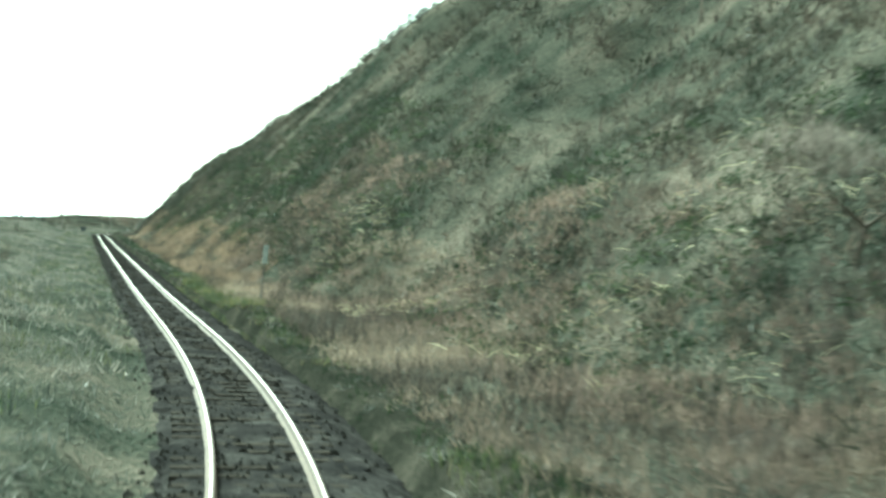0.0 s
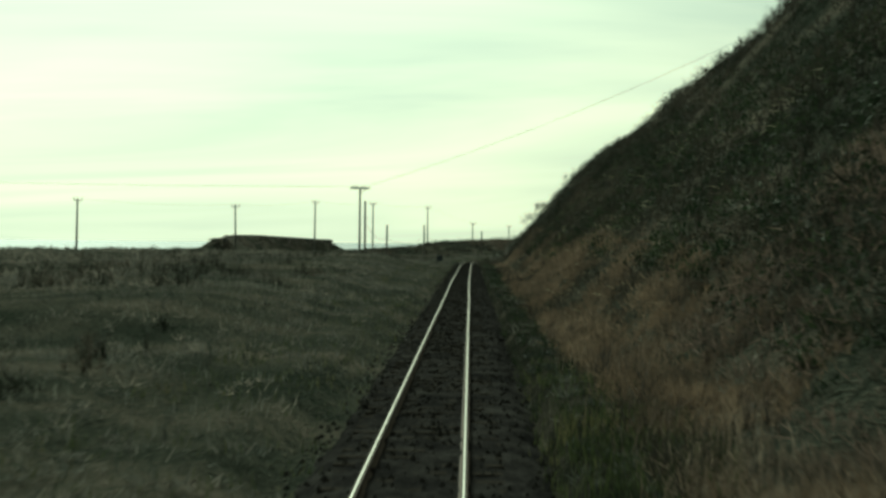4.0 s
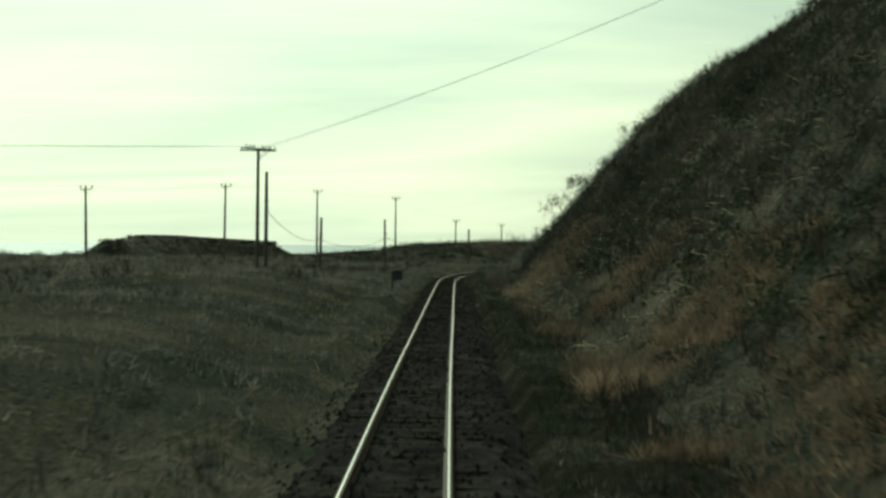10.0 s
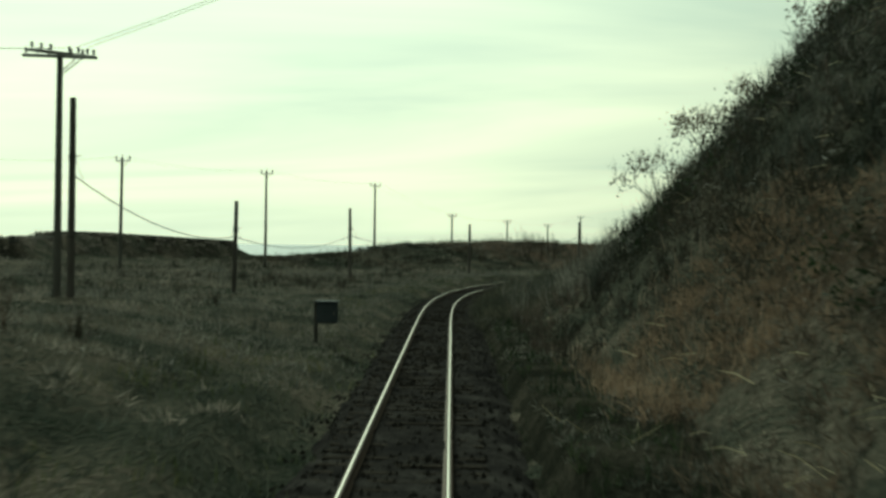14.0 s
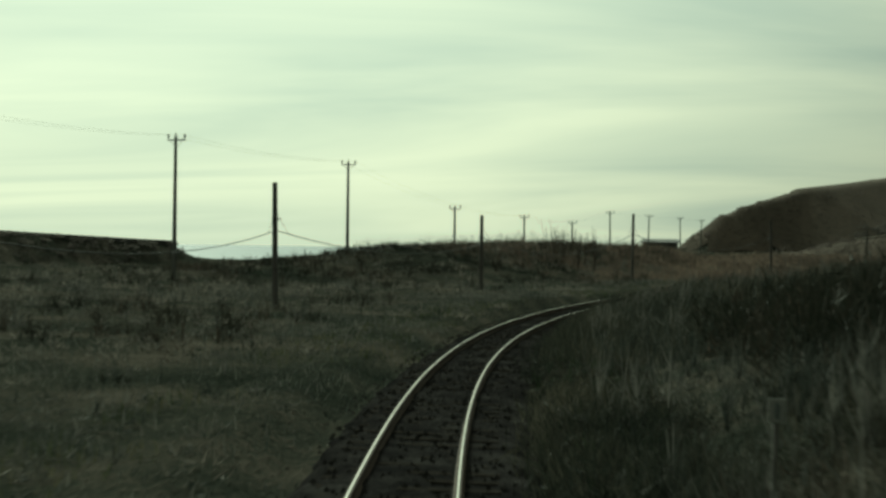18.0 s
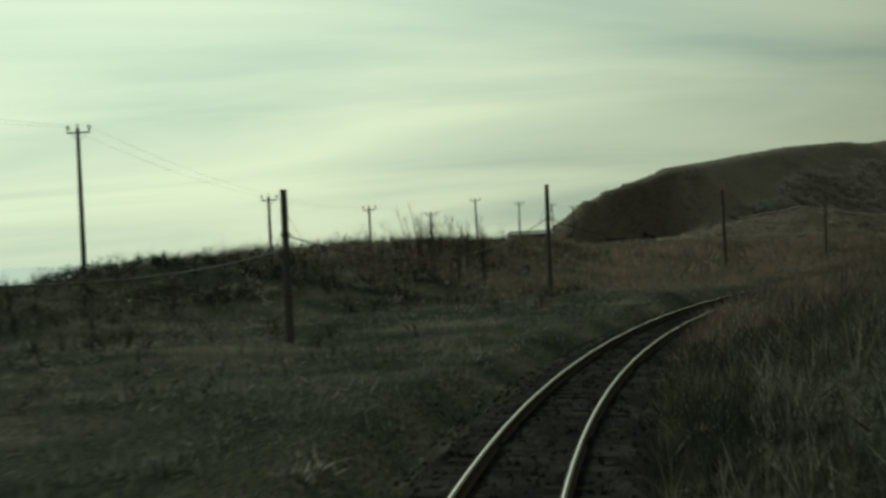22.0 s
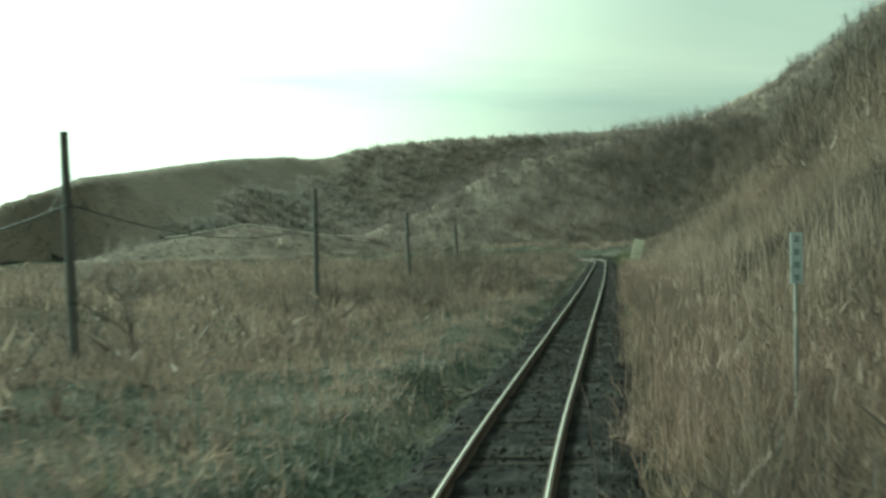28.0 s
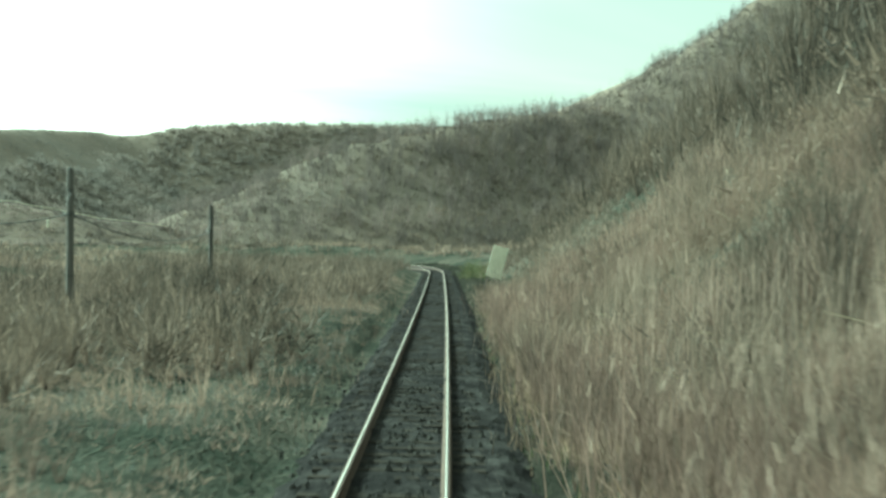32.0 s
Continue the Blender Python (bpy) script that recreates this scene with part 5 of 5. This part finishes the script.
for k, (s, d, tall) in enumerate([(398, 17, 4.6), (404, 22, 5.2), (411, 15, 4.2), (418, 25, 5.4), (424, 19, 5.0), (430, 13, 4.0), (436, 24, 5.6), (442, 17, 4.8), (449, 28, 5.8), (456, 20, 5.2), (463, 14, 4.4), (470, 25, 5.4), (414, 31, 5.2), (391, 26, 5.0)]):
    x, y = (float(q) for q in on_track(s, d))
    wt = drop(bare_tree("tree", tall, 70 + k, 0, 1.1, 4), x, y, 47 * k)
    tagged(wt, "bare grey-brown tree in the woods on the slope", "tree", "trees on the slope")


def bush(tall, seed):
    """Many thin stems that fan up from one root, with fine side twigs."""
    rr = random.Random(seed)
    top = new("bush")
    for _ in range(11):
        a, t = rr.uniform(0, 6.28), abs(rr.gauss(0, 0.30))
        h = tall * rr.uniform(0.6, 1.0)
        q = Vector((math.cos(a) * t, math.sin(a) * t, 1)).normalized() * h * 0.5
        e = q + (q.normalized() + Vector((rr.gauss(0, 0.12), rr.gauss(0, 0.12), 0.1))).normalized() * h * 0.5
        bm = rod(bmesh.new(), (0, 0, -0.2), q, 0.022, 0.014, 5, False)
        rod(bm, q, e, 0.014, 0.004, 5, False)
        stem = part("stem", bm_mesh("stem", bm, M_BARK), top)
        roots = np.array([q.lerp(e, u) for u in (0.0, 0.2, 0.4, 0.6, 0.8)])
        tagged(part("twig_spray", mesh_from("twig_spray", *twigs(roots, (tall * 0.13, tall * 0.24), 4, 0.010, 0.8), M_BARK), stem, "fine bare twigs"), kind="stuff")
    return top


for k, (x, y) in enumerate([(-60.8, 322), (-59.8, 324), (-58.9, 327), (-60.2, 331), (-61.5, 328), (-61.8, 324)]):
    b = bush(3.0 + 0.25 * (k % 3), 30 + k)
    drop(b, x, y, 70 * k)
    tagged(b, "bare upright bush on the dune crest", "bush", "bushes on the dune")


# bleached stalks thrown down by the wind
def fallen(n, s_lo, s_hi, d_lo, d_hi, ln):
    x, y = thin_out(*scatter(n, s_lo, s_hi, d_lo, d_hi), 4, 0.05)
    p = rooted(x, y) + np.array([0, 0, 0.25])
    m = len(p)
    a = rng.normal(1.9, 1.1, m)
    way = np.stack([np.cos(a), np.sin(a), rng.normal(0.1, 0.25, m)], 1)
    l = ln * (0.4 + rng.random(m))
    q = p + way * (l * 0.5)[:, None] + np.array([0, 0, 1]) * (l * rng.random(m) * 0.10)[:, None]
    e = p + way * l[:, None]
    w = np.array([0, 0, 1]) * (0.005 + 0.007 * rng.random(m))[:, None]
    v = np.stack([p - w, p + w, q + w, q - w, e], 1).reshape(-1, 3)
    i = np.arange(m) * 5
    return v, np.concatenate([np.stack([i, i + 1, i + 2], 1), np.stack([i, i + 2, i + 3], 1), np.stack([i + 3, i + 2, i + 4], 1)])


stuff("fallen_stalks", [fallen(620, 35.5, 45, 4.2, 8.2, 0.36), fallen(220, 31, 47, 3.8, 8.5, 0.4), fallen(420, 26, 46, 5.5, 11.5, 0.4), fallen(420, 60, 71, 6.5, 9.6, 0.32), fallen(160, 141, 147, 3.8, 6.0, 0.45), fallen(140, 183.2, 187.6, 2.0, 3.4, 0.45), fallen(620, 12, 50, 5, 13, 0.5), fallen(2200, 90, 215, 3.6, 11, 0.4), fallen(350, 340, 430, 3.5, 11, 0.8)], M_STRAW, "bleached dead stalks fallen across the slope", "dead stalks")

# sleepers
sv, sf = box_arrays(-1.05, 1.05, -0.10, 0.10, -0.30, -0.152, 0.012)
sleeper_mesh = mesh_from("sleeper", sv, sf, M_SLEEPER)
PITCH = 0.64
joined_v, joined_f = [], []
for k in range(int(620 / PITCH)):
    s = -10 + k * PITCH
    x, y = (float(q) for q in on_track(s))
    m = pose(x, y, 0, 0, 0, math.degrees(float(np.interp(s, S, PSI)))) @ pose(0, 0, 0, 0, -math.degrees(float(np.interp(s, S, CANT))), rng.normal(0, 0.6))
    if 0 <= s < 150 or 318 <= s < 350:
        ob = part("sleeper", sleeper_mesh, track)
        ob.matrix_basis = m
    else:
        mm = np.array(m)
        joined_v.append(sv @ mm[:3, :3].T + mm[:3, 3])
        joined_f.append(sf + 8 * len(joined_f))
tagged(part("sleeper_stretch", mesh_from("sleeper_stretch", np.concatenate(joined_v), np.concatenate(joined_f), M_SLEEPER), track, "weathered sleepers"), kind="stuff")


# loose ballast
def stones(n, s_lo, s_hi, half):
    s, d = rng.uniform(s_lo, s_hi, n), rng.normal(0, half * 0.62, n)
    d = d[np.abs(d) < half]
    s = s[:len(d)]
    keep = (np.abs(np.abs(d) - GAUGE / 2) > 0.10)
    s, d = s[keep], d[keep]
    x, y = on_track(s, d)
    z = np.where(np.abs(d) < 1.25, -0.145, -0.145 - (np.abs(d) - 1.25) * 0.4) + d * np.sin(np.interp(s, S, CANT))
    m = len(x)
    r = 0.022 + 0.03 * rng.random(m)
    top = np.stack([x, y, z + r * 0.9], 1)
    a = rng.uniform(0, 2 * np.pi, m)
    ring = [np.stack([x + r * np.cos(a + k) * rng.uniform(0.8, 1.4, m), y + r * np.sin(a + k) * rng.uniform(0.8, 1.4, m), z - 0.01], 1) for k in (0, 1.6, 3.1, 4.7)]
    v = np.stack(ring + [top], 1).reshape(-1, 3)
    i = np.arange(m) * 5
    return v, np.concatenate([np.stack([i + k, i + (k + 1) % 4, i + 4], 1) for k in range(4)])


stuff("loose_ballast", [stones(16000, -4, 400, 1.7)], M_STONE, "loose grey ballast stones between and beside the rails", "ballast stones")


# broken branches
def broken_branch():
    top = new("dead_branch")
    bm = bmesh.new()
    rod(bm, (0, 0, 0), (0.55, 0.1, 0.28), 0.03, 0.022, 7)
    rod(bm, (0.55, 0.1, 0.28), (1.1, 0.05, 0.62), 0.022, 0.010, 7)
    part("stem", bm_mesh("stem", bm, M_STRAW), top, "bleached broken stem")
    for p, q in (((0.3, 0.05, 0.15), (0.35, 0.2, 0.5)), ((0.55, 0.1, 0.28), (0.9, 0.3, 0.25)), ((0.1, 0, 0.05), (-0.35, 0.1, 0.3))):
        part("twig", bm_mesh("twig", rod(bmesh.new(), p, q, 0.012, 0.004, 5), M_STRAW), top, "bleached twig")
    return top


for s, d, yaw, big in ((372, 7.2, -20, 1.0), (378.9, 8.3, 160, 1.0), (362, 6.0, 40, 0.8), (183.7, 2.7, 20, 0.36), (184.3, 2.9, 100, 0.3), (184.9, 2.3, 230, 0.33), (186.0, 2.1, 150, 0.35), (144.4, 4.7, 200, 0.5)):
    x, y = (float(q) for q in on_track(s, d))
    b = broken_branch()
    b.matrix_basis = pose(x, y, height(x, y) + 0.02, 0, 0, yaw) @ Matrix.Scale(big, 4)
    tagged(b, "bleached broken branch lying on the slope beside the track", "branch", "broken branches")
